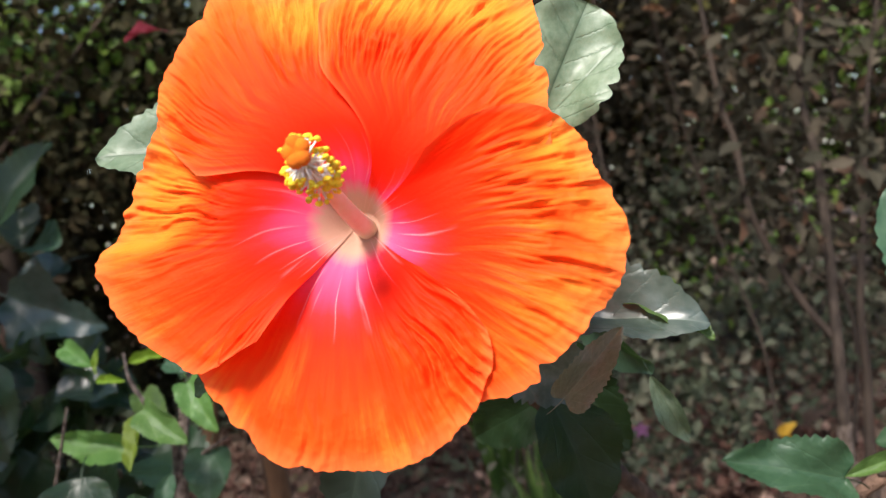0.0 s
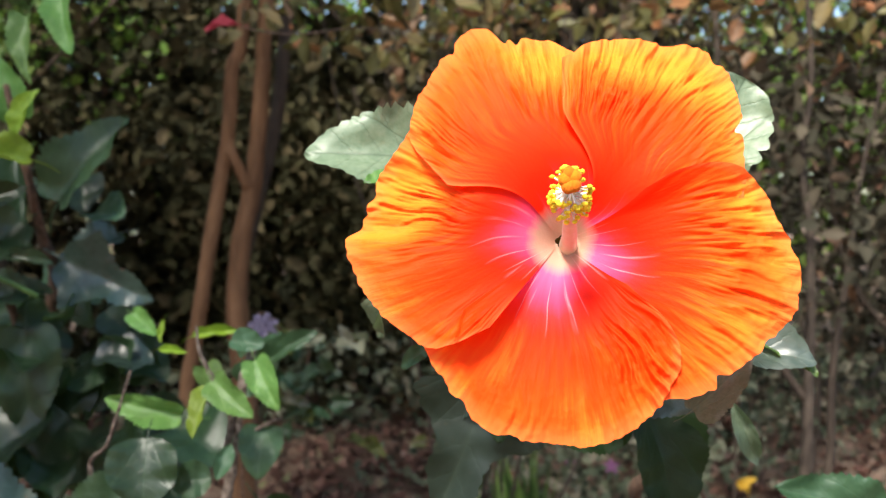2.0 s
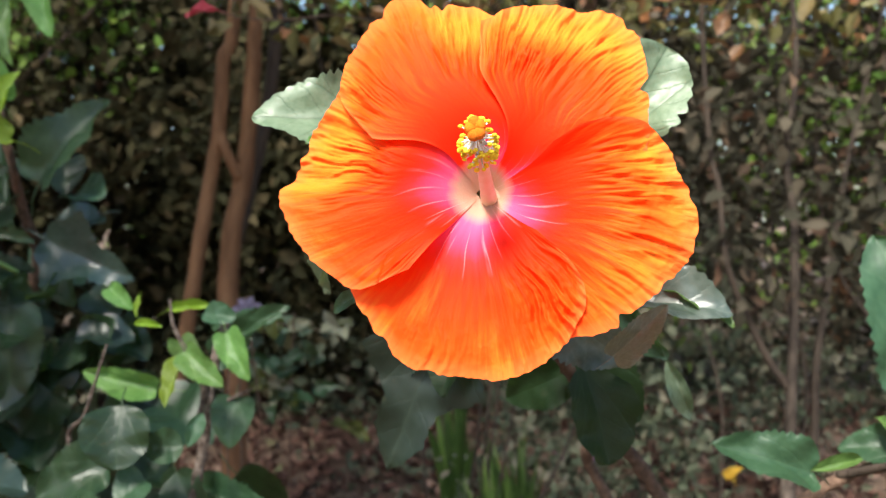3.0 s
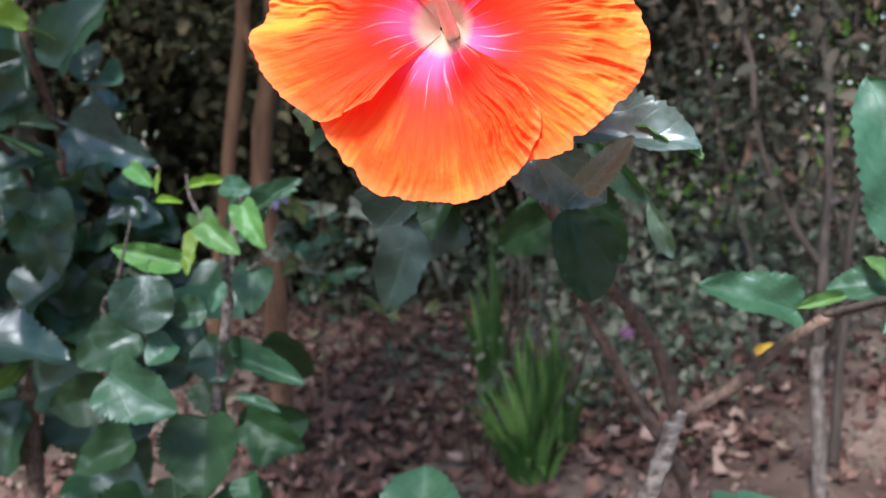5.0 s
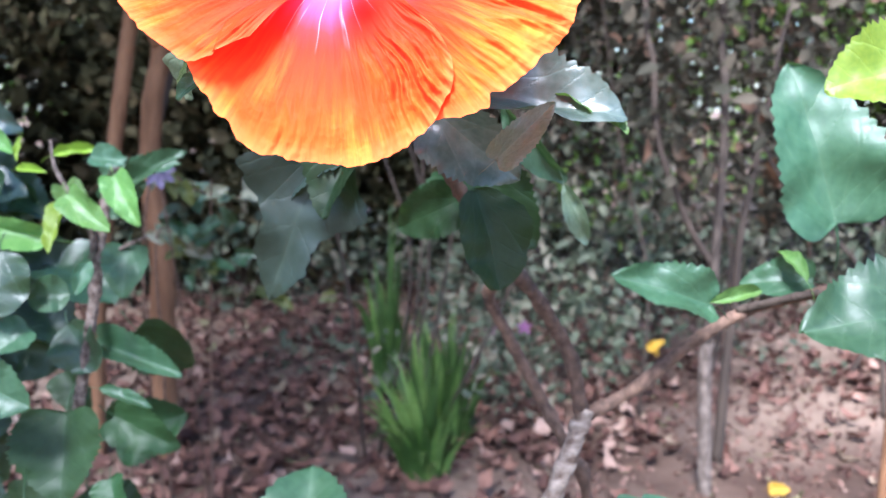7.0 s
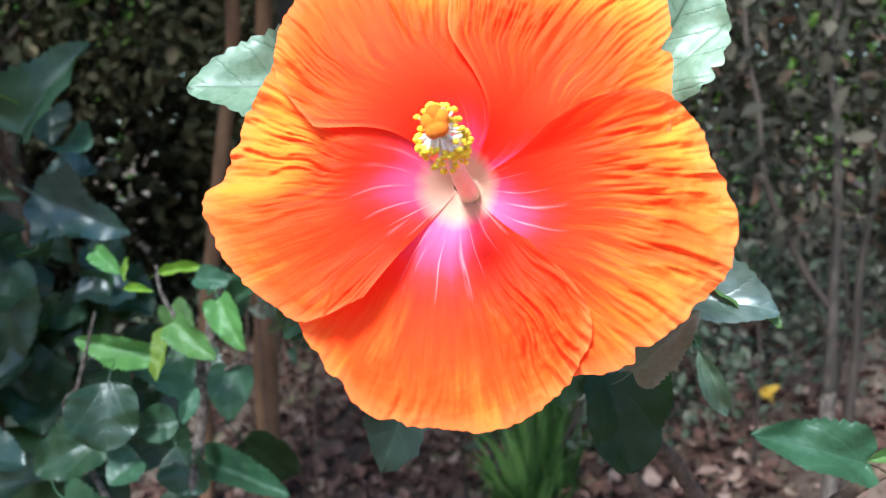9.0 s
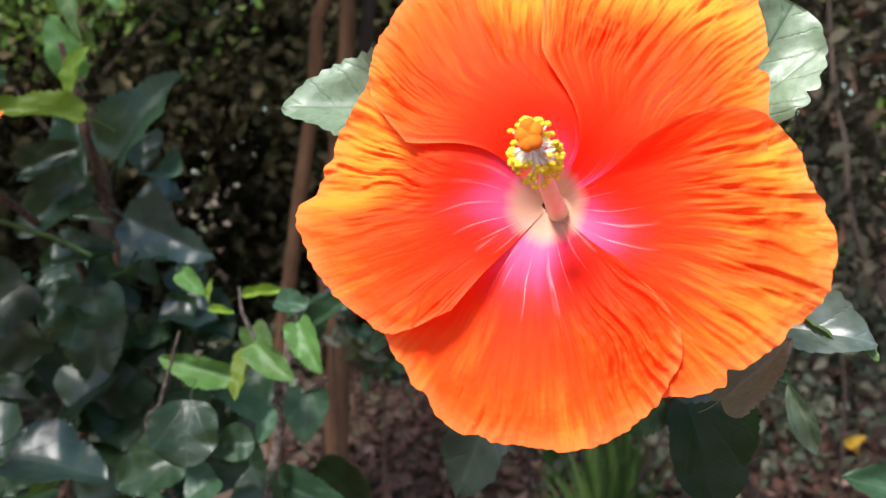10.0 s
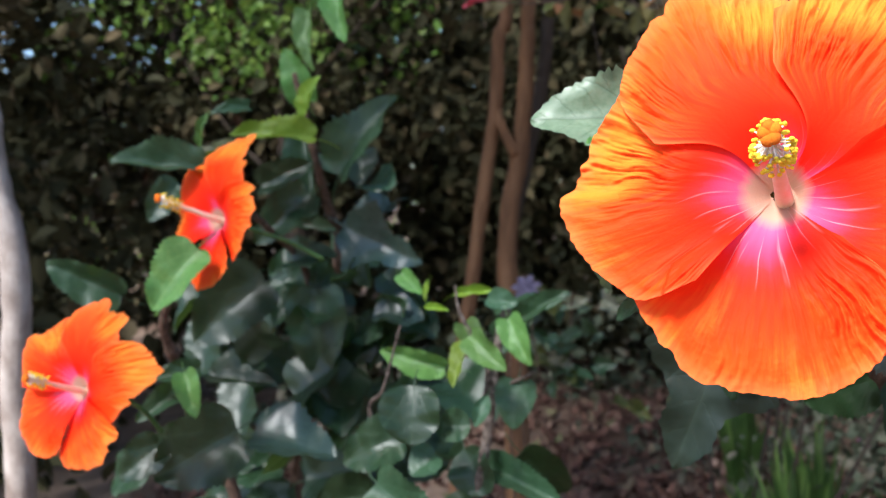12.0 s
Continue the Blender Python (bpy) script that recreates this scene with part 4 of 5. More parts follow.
leaf(twig_bush, (-0.288, 0.319, 0.929), (-0.307, 0.303, 0.916), 0.032, 10, "broad", leaf_mid)
leaf(twig_bush, (-0.214, 0.270, 0.829), (-0.204, 0.253, 0.807), 0.027, 15, "broad", leaf_matte)
leaf(twig_bush, (-0.245, 0.337, 0.980), (-0.251, 0.319, 0.958), 0.018, -20, "narrow", leaf_mid)
leaf(twig_bush, (-0.233, 0.308, 0.885), (-0.191, 0.297, 0.877), 0.014, -15, "narrow", leaf_mid)
leaf(twig_bush, (-0.311, 0.285, 0.893), (-0.338, 0.274, 0.897), 0.022, 5, "broad", leaf_dark)
leaf(twig_bush, (-0.304, 0.413, 1.056), (-0.262, 0.406, 1.065), 0.013, 0, "narrow", leaf_lime)
leaf(twig_bush, (-0.357, 0.410, 1.078), (-0.332, 0.401, 1.061), 0.017, 0, "broad", leaf_bright)
leaf(twig_bush, (-0.334, 0.411, 1.045), (-0.308, 0.402, 1.046), 0.010, 0, "narrow", leaf_lime)
leaf(twig_bush, (-0.239, 0.416, 1.032), (-0.194, 0.410, 1.063), 0.019, 0, "broad", leaf_mid)
leaf(twig_bush, (-0.262, 0.415, 1.040), (-0.240, 0.407, 1.055), 0.017, 0, "round", leaf_mid)
leaf(twig_bush, (-0.328, 0.412, 1.072), (-0.329, 0.401, 1.054), 0.008, 0, "narrow", leaf_lime)
leaf(twig_bush, (-0.310, 0.250, 0.779), (-0.281, 0.246, 0.792), 0.016, 10, "broad", yellow_petal)
leaf(twig_bush, (-0.410, 0.230, 0.745), (-0.381, 0.221, 0.737), 0.016, 10, "broad", yellow_petal)
leaf(twig_bush, (-0.395, 0.234, 0.753), (-0.401, 0.239, 0.814), 0.039, 10, "broad", leaf_bright)
leaf(twig_bush, (-0.319, 0.255, 0.802), (-0.302, 0.249, 0.810), 0.007, 10, "narrow", yellow_petal)

leaf(flower_bush, (-0.550, 0.361, 1.191), (-0.620, 0.311, 1.206), 0.034, 5, "broad", leaf_mid)
leaf(flower_bush, (-0.491, 0.485, 1.223), (-0.566, 0.434, 1.238), 0.031, 0, "broad", leaf_lime)
leaf(flower_bush, (-0.502, 0.482, 1.243), (-0.482, 0.472, 1.291), 0.028, -10, "narrow", leaf_lime)
leaf(flower_bush, (-0.575, 0.486, 1.264), (-0.603, 0.453, 1.261), 0.018, -20, "broad", leaf_mid)
leaf(flower_bush, (-0.589, 0.412, 1.217), (-0.572, 0.400, 1.253), 0.018, 11, "narrow", leaf_bright)
leaf(flower_bush, (-0.579, 0.393, 1.193), (-0.525, 0.395, 1.219), 0.027, -20, "broad", leaf_olive)
leaf(flower_bush, (-0.490, 0.537, 1.182), (-0.428, 0.548, 1.276), 0.056, 0, "broad", leaf_mid)
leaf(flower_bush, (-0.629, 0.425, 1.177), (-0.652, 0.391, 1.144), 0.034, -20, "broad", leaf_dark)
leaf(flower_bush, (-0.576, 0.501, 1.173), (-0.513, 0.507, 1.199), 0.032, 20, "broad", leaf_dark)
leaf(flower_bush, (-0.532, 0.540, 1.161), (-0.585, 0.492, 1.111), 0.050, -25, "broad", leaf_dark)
leaf(flower_bush, (-0.509, 0.578, 1.120), (-0.415, 0.592, 1.070), 0.083, 20, "lobed", leaf_sky_sheen)
leaf(flower_bush, (-0.470, 0.629, 1.145), (-0.521, 0.583, 1.106), 0.043, 0, "broad", leaf_sky_sheen)
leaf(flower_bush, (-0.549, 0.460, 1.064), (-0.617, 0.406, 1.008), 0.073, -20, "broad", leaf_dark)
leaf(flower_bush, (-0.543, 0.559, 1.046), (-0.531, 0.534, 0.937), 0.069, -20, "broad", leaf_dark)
leaf(flower_bush, (-0.484, 0.591, 1.006), (-0.420, 0.596, 1.010), 0.052, -30, "round", leaf_sky_sheen)
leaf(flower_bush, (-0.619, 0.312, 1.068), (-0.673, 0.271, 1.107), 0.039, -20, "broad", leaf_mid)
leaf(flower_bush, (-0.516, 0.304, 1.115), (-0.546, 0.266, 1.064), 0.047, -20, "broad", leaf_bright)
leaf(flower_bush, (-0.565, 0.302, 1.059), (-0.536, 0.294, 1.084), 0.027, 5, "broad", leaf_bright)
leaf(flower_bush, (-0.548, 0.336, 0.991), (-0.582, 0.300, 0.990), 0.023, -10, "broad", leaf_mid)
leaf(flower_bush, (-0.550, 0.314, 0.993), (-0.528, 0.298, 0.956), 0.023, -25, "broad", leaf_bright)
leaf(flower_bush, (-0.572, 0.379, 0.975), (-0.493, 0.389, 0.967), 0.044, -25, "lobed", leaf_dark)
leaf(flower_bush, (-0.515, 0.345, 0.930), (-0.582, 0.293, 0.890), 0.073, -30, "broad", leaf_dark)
leaf(flower_bush, (-0.517, 0.376, 0.916), (-0.430, 0.389, 0.906), 0.069, -30, "broad", leaf_sky_sheen)
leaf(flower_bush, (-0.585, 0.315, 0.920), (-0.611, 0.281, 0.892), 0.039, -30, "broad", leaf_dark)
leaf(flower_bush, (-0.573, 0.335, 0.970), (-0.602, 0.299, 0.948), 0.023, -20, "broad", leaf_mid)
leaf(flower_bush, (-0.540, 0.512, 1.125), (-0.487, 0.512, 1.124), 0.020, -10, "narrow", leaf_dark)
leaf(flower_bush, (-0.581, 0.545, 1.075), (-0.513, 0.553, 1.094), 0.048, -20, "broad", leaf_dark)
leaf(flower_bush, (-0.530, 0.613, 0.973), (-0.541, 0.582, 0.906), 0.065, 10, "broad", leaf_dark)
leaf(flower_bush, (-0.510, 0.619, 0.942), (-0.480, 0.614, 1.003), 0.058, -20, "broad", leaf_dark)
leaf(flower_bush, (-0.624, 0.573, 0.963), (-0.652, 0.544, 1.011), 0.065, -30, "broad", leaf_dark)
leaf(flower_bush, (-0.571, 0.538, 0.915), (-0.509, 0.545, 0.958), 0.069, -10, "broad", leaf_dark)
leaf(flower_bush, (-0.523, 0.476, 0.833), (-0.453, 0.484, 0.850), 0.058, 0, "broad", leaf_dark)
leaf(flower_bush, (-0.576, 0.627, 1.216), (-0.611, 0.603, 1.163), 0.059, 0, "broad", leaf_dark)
leaf(flower_bush, (-0.558, 0.622, 1.043), (-0.580, 0.599, 0.994), 0.079, -30, "broad", leaf_sky_sheen)
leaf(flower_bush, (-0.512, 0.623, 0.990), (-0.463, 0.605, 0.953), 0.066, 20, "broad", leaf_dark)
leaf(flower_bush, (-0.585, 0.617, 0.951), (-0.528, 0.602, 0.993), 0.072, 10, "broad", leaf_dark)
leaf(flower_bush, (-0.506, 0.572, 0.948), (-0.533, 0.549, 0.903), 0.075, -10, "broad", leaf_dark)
leaf(flower_bush, (-0.525, 0.532, 1.269), (-0.542, 0.513, 1.331), 0.035, 10, "broad", leaf_bright)
leaf(flower_bush, (-0.489, 0.488, 1.364), (-0.484, 0.466, 1.299), 0.028, 10, "broad", leaf_bright)
leaf(flower_bush, (-0.455, 0.490, 1.381), (-0.443, 0.469, 1.326), 0.028, 10, "broad", leaf_bright)
leaf(flower_bush, (-0.560, 0.579, 1.238), (-0.537, 0.556, 1.131), 0.037, 10, "broad", leaf_dark)



def fill(bush, centre, radii, n, size, mats, seed):
    """More leaves inside a bush, at random turns."""
    g = random.Random(seed)
    for _ in range(n):
        d = Vector((g.gauss(0, 1), g.gauss(0, 1), g.gauss(0, 1))).normalized() * g.random() ** 0.4
        p = Vector(centre) + Vector((d.x * radii[0], d.y * radii[1], d.z * radii[2]))
        way = Vector((d.x + g.uniform(-0.5, 0.5), d.y * 0.6 - 0.3, g.uniform(-0.9, 0.25))).normalized()
        s = size * g.uniform(0.6, 1.15)
        leaf(bush, p, p + way * s, s * g.uniform(0.7, 0.95), g.uniform(-40, 40), g.choice(("broad", "broad", "round")), g.choice(mats))


# dark matte fill among the twigs stands in for shade there
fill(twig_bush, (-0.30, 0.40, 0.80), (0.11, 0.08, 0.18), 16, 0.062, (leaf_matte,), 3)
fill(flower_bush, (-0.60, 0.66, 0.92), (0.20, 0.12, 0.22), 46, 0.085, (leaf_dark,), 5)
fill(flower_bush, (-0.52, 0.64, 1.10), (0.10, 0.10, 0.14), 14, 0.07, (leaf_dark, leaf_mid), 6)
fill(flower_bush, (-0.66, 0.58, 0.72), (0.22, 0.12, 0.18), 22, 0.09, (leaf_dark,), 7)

# ---- trees ----
def tree(name, label, base, stems, crown_shade_blobs=(), leaf_mat=None, seed=1):
    t = thing(name, label, "tree", base)
    for pts, r0, r1, mat in stems:
        branch(t, "trunk", pts, r0, r1, mat, "", 12, 0.12, 0.05)
    if crown_shade_blobs:
        # unseen high crown blobs are shifted sunward so their shade lands on the scene
        shade_shifted = [(Vector(c) + max(0.0, c[2] - 1.0) * (Vector((-0.16, -0.50, 0)) if c[2] > 2.7 and (base[1] < 3.0 or base[0] > 0) else Vector()), r, n, size) for c, r, n, size in crown_shade_blobs]
        leaf_cloud("crown", shade_shifted, leaf_mat, t, "", seed)
    return t


# crown blobs above z 3 are unseen, added to shade soil and background
tree("slim_tree", "slim many-stemmed tree with smooth brown bark", (-0.93, 2.2, 0),
     [([(-1.055, 2.20, -0.1), (-1.030, 2.20, 0.35), (-0.996, 2.20, 0.638), (-0.956, 2.2, 0.847), (-0.925, 2.20, 1.021), (-0.885, 2.2, 1.227), (-0.845, 2.19, 1.415), (-0.829, 2.2, 1.619), (-0.793, 2.22, 1.821), (-0.715, 2.3, 3.2)], 0.026, 0.020, trunk_mat),
      ([(-0.835, 2.2, -0.1), (-0.827, 2.2, 0.381), (-0.814, 2.2, 0.593), (-0.833, 2.2, 0.864), (-0.829, 2.2, 0.968), (-0.814, 2.2, 1.106), (-0.779, 2.21, 1.26), (-0.761, 2.22, 1.43), (-0.745, 2.23, 1.617), (-0.735, 2.25, 1.819), (-0.635, 2.4, 3.2)], 0.040, 0.020, trunk_mat),
      ([(-0.827, 2.24, 1.04), (-0.790, 2.33, 1.266), (-0.739, 2.36, 1.499), (-0.695, 2.38, 1.856), (-0.555, 2.5, 3.0)], 0.026, 0.018, dark_bark),
      ([(-0.848, 2.19, 1.42), (-0.823, 2.175, 1.345), (-0.787, 2.19, 1.255)], 0.013, 0.017, trunk_mat)],
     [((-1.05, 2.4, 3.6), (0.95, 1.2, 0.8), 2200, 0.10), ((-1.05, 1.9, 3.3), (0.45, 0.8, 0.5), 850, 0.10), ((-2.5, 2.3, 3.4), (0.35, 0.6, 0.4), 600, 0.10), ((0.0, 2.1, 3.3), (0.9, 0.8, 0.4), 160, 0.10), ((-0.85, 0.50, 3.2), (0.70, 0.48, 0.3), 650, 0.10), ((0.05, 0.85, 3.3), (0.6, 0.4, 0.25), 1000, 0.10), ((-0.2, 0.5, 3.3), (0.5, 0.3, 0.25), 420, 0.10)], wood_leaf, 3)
# last three blobs: unseen foliage put overhead to darken the shrubbery behind
tree("small_tree", "small tree with pale slender trunk and grey-green leaves", (0.757, 1.9, 0),
     [([(0.760, 1.89, -0.08), (0.757, 1.9, 0.06), (0.742, 1.9, 0.39), (0.745, 1.9, 0.46)], 0.021, 0.0165, lichen_trunk), ([(0.744, 1.9, 0.445), (0.749, 1.9, 0.585), (0.753, 1.905, 0.70), (0.763, 1.92, 0.88), (0.772, 1.95, 1.10), (0.762, 1.98, 1.30), (0.79, 2.0, 1.6), (0.74, 2.1, 2.4)], 0.0165, 0.006, mottled),
      ([(0.753, 1.905, 0.66), (0.672, 1.90, 0.79), (0.588, 1.90, 0.996), (0.572, 1.92, 1.196), (0.551, 1.95, 1.35), (0.54, 2.05, 2.0)], 0.010, 0.006, dark_bark),
      ([(0.640, 1.90, 0.865), (0.668, 1.89, 0.895), (0.690, 1.88, 0.905)], 0.004, 0.002, twig_mat),
      ([(0.850, 2.10, -0.08), (0.860, 2.1, 0.11), (0.866, 2.1, 0.34), (0.882, 2.1, 0.51), (0.886, 2.1, 0.71), (0.94, 2.15, 0.95), (1.03, 2.25, 1.3), (1.20, 2.4, 1.8)], 0.018, 0.005, dark_bark)],
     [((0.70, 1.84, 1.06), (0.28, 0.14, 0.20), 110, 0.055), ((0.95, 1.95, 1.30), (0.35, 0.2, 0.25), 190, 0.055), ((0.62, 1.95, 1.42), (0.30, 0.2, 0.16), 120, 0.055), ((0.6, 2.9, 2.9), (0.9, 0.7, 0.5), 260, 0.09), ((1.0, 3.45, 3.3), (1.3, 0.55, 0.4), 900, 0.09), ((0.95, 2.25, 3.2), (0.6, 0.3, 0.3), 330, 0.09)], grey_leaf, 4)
# unseen crown blobs, added to keep the sun off the left bushes
tree("pale_tree", "young tree with pale blotched bark", (-1.15, 0.62, 0),
     [([(-1.15, 0.62, -0.1), (-1.145, 0.612, 0.50), (-1.130, 0.61, 0.76), (-1.128, 0.61, 0.88), (-1.112, 0.61, 0.98), (-1.108, 0.61, 1.10), (-1.132, 0.61, 1.20), (-1.142, 0.61, 1.32), (-1.148, 0.61, 1.49), (-1.14, 0.64, 1.8), (-1.05, 0.8, 2.8)], 0.024, 0.019, pale_bark)],
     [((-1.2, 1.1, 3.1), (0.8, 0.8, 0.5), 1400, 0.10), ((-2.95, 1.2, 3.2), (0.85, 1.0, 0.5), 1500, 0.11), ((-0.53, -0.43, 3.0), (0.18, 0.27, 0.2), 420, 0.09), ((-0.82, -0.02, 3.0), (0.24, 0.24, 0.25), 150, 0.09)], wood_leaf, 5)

tree("leaning_sapling", "thin brown sapling at the edge of the sunlit soil", (1.13, 1.66, 0),
     [([(1.126, 1.655, -0.1), (1.132, 1.66, 0.3), (1.15, 1.68, 0.7), (1.24, 1.75, 1.3), (1.45, 1.9, 2.4)], 0.020, 0.010, trunk_mat)], [((2.2, 3.2, 2.8), (0.5, 0.4, 0.3), 300, 0.08)], wood_leaf, 6)
rnd = random.Random(21)
spots = [(-3.2, 4.2), (-2.3, 3.4), (-1.7, 5.1), (-0.6, 4.6), (0.5, 4.2), (1.5, 4.8), (2.4, 3.9), (3.4, 5.0), (-4.6, 5.2), (4.8, 4.4), (0.1, 6.2), (-2.6, 6.6), (2.6, 6.4), (-5.5, 7.5), (5.8, 7.2)]
for k, (x, y) in enumerate(spots):
    lean = rnd.uniform(-0.25, 0.25)
    stems = [([(x, y, -0.1), (x + lean * 0.2, y, 0.8), (x + lean * 0.6, y + 0.1, 1.8), (x + lean, y + 0.2, 3.6)], rnd.uniform(0.04, 0.09), 0.03, dark_bark if k % 3 else trunk_mat)]
    for b in range(3):
        h = rnd.uniform(0.8, 2.0)
        a = rnd.uniform(0, 6.28)
        stems.append(([(x + lean * h / 3, y, h), (x + lean * h / 3 + 0.35 * math.cos(a), y + 0.3 * math.sin(a), h + 0.35), (x + 0.8 * math.cos(a), y + 0.7 * math.sin(a), h + 0.9)], 0.016, 0.005, dark_bark))
    # unseen high crowns block the sun, left out where the woods should look sunlit
    open_above = (x, y) in ((1.5, 4.8), (2.4, 3.9), (-2.6, 6.6), (0.5, 4.2), (-1.7, 5.1), (-3.2, 4.2))
    blobs = [] if open_above else [((x + lean + rnd.uniform(-0.6, 0.6), y + rnd.uniform(-0.7, 0.4), rnd.uniform(2.9, 4.2)), (1.2, 1.2, 0.7), 2300 if x < 0 else 800, 0.11) for _ in range(2)]
    blobs += [((x + rnd.uniform(-0.8, 0.8), y + rnd.uniform(-0.4, 0.6), rnd.uniform(1.2, 2.4)), (0.75, 0.6, 0.6), 900, 0.075) for _ in range(3)]
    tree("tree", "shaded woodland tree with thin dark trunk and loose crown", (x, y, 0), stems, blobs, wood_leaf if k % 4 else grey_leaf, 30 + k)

# undergrowth
bronze = island("bronze_leaf", [(0.0, (0.09, 0.085, 0.025)), (0.45, (0.17, 0.155, 0.045)), (0.75, (0.26, 0.19, 0.085)), (0.93, (0.36, 0.14, 0.06)), (1.0, (0.5, 0.43, 0.34))], 0.45, 0.3)
brown_shrub = thing("bronze_shrub", "loose shrub with olive and bronze leaves on thin twigs", "shrub", (-0.2, 2.1, 0))
for k in range(6):
    a = k * 1.3
    branch(brown_shrub, "twig", [(-0.2 + 0.03 * k, 2.1, 0.0), (-0.26 + 0.10 * k + 0.1 * math.sin(a), 2.05, 0.7), (-0.45 + 0.14 * k, 2.0 + 0.1 * math.sin(a), 1.35), (-0.55 + 0.18 * k, 1.9 + 0.2 * math.cos(a), 1.9)], 0.005, 0.002, dark_bark, "", 6)
leaf_cloud("foliage", [((-0.30, 1.85, 1.72), (0.42, 0.25, 0.20), 170, 0.06), ((0.25, 2.0, 1.78), (0.45, 0.3, 0.22), 200, 0.06), ((0.8, 2.0, 1.75), (0.4, 0.3, 0.2), 140, 0.06), ((0.05, 2.5, 1.95), (0.8, 0.3, 0.4), 560, 0.065)], bronze, brown_shrub, "", 12)
bare = thing("bare_shrub", "thin bare brown twigs of a leggy shrub", "shrub", (1.2, 2.5, 0))
rb = random.Random(5)
for k in range(6):
    x0, y0 = 1.2 + rb.uniform(-0.5, 0.9), 2.5 + rb.uniform(-0.1, 0.5)
    x1 = x0 + rb.uniform(-0.6, 0.6)
    branch(bare, "twig", [(x0, y0, -0.03), ((x0 * 2 + x1) / 3 + rb.uniform(-0.12, 0.12), y0, 0.5), ((x0 + 2 * x1) / 3 + rb.uniform(-0.15, 0.15), y0 + 0.05, 1.0), (x1, y0 + rb.uniform(-0.2, 0.2), rb.uniform(1.3, 2.0))], rb.uniform(0.005, 0.011), 0.003, dark_bark, "", 6)
# bright leaf colour gives the sunlit look even where crowns block the sun
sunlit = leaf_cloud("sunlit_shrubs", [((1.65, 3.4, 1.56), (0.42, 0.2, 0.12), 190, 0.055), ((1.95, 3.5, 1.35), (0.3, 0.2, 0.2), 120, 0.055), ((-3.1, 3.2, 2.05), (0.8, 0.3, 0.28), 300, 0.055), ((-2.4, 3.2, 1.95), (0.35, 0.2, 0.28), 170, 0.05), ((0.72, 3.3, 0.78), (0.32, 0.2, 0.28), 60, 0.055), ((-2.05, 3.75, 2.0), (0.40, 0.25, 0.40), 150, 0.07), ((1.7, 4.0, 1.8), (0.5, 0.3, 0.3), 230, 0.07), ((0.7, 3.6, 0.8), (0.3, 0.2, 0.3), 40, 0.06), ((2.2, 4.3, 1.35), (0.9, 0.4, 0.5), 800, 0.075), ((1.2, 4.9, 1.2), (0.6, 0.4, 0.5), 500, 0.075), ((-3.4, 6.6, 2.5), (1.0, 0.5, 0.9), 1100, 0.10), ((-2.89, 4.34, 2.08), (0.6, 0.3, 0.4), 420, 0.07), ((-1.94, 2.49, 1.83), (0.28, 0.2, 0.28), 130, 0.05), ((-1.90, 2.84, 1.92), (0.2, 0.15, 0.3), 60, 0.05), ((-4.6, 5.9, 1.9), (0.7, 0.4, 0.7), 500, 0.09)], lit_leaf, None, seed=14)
tagged(sunlit, "yellow-green shrubs coloured as if in sun", "shrubs", kind="stuff")
leaf_cloud("shrubbery", [((1.9, 5.0, 0.7), (2.0, 0.4, 0.8), 2400, 0.08), ((1.7, 4.2, 1.0), (1.0, 0.5, 0.8), 2000, 0.065), ((0.6, 4.2, 1.2), (0.8, 0.4, 0.7), 1500, 0.065), ((2.9, 4.2, 1.1), (0.9, 0.5, 0.8), 1500, 0.065),
                         ((1.05, 2.75, 1.25), (0.55, 0.3, 0.45), 800, 0.055), ((1.25, 2.5, 1.75), (0.5, 0.3, 0.3), 350, 0.055), ((0.45, 3.4, 0.95), (0.5, 0.3, 0.5), 420, 0.055), ((0.2, 4.2, 2.0), (0.9, 0.5, 0.5), 800, 0.065), ((1.3, 4.2, 2.2), (1.0, 0.5, 0.5), 800, 0.065)], grey_leaf, None, seed=8)
tagged(bpy.data.objects["shrubbery"], "loose grey-green shrubbery with small leaves", "shrubs", kind="stuff")
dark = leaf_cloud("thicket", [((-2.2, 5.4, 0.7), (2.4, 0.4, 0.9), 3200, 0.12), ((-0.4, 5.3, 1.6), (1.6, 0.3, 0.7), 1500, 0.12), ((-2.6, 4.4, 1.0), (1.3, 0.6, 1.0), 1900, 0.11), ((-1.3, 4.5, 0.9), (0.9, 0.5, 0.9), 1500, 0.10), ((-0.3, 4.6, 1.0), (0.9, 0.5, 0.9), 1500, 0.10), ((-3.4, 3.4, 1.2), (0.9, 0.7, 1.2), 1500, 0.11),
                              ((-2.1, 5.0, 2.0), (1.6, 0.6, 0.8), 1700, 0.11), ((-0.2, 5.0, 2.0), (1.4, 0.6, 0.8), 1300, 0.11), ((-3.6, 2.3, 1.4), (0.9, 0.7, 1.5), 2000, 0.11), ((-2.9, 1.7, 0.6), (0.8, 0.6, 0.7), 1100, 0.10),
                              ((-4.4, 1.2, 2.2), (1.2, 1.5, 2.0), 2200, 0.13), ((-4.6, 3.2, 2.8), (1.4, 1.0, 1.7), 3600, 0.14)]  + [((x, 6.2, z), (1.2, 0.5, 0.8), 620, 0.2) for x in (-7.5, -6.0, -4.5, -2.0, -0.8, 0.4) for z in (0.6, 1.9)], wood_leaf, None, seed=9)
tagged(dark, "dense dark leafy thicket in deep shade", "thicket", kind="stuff")
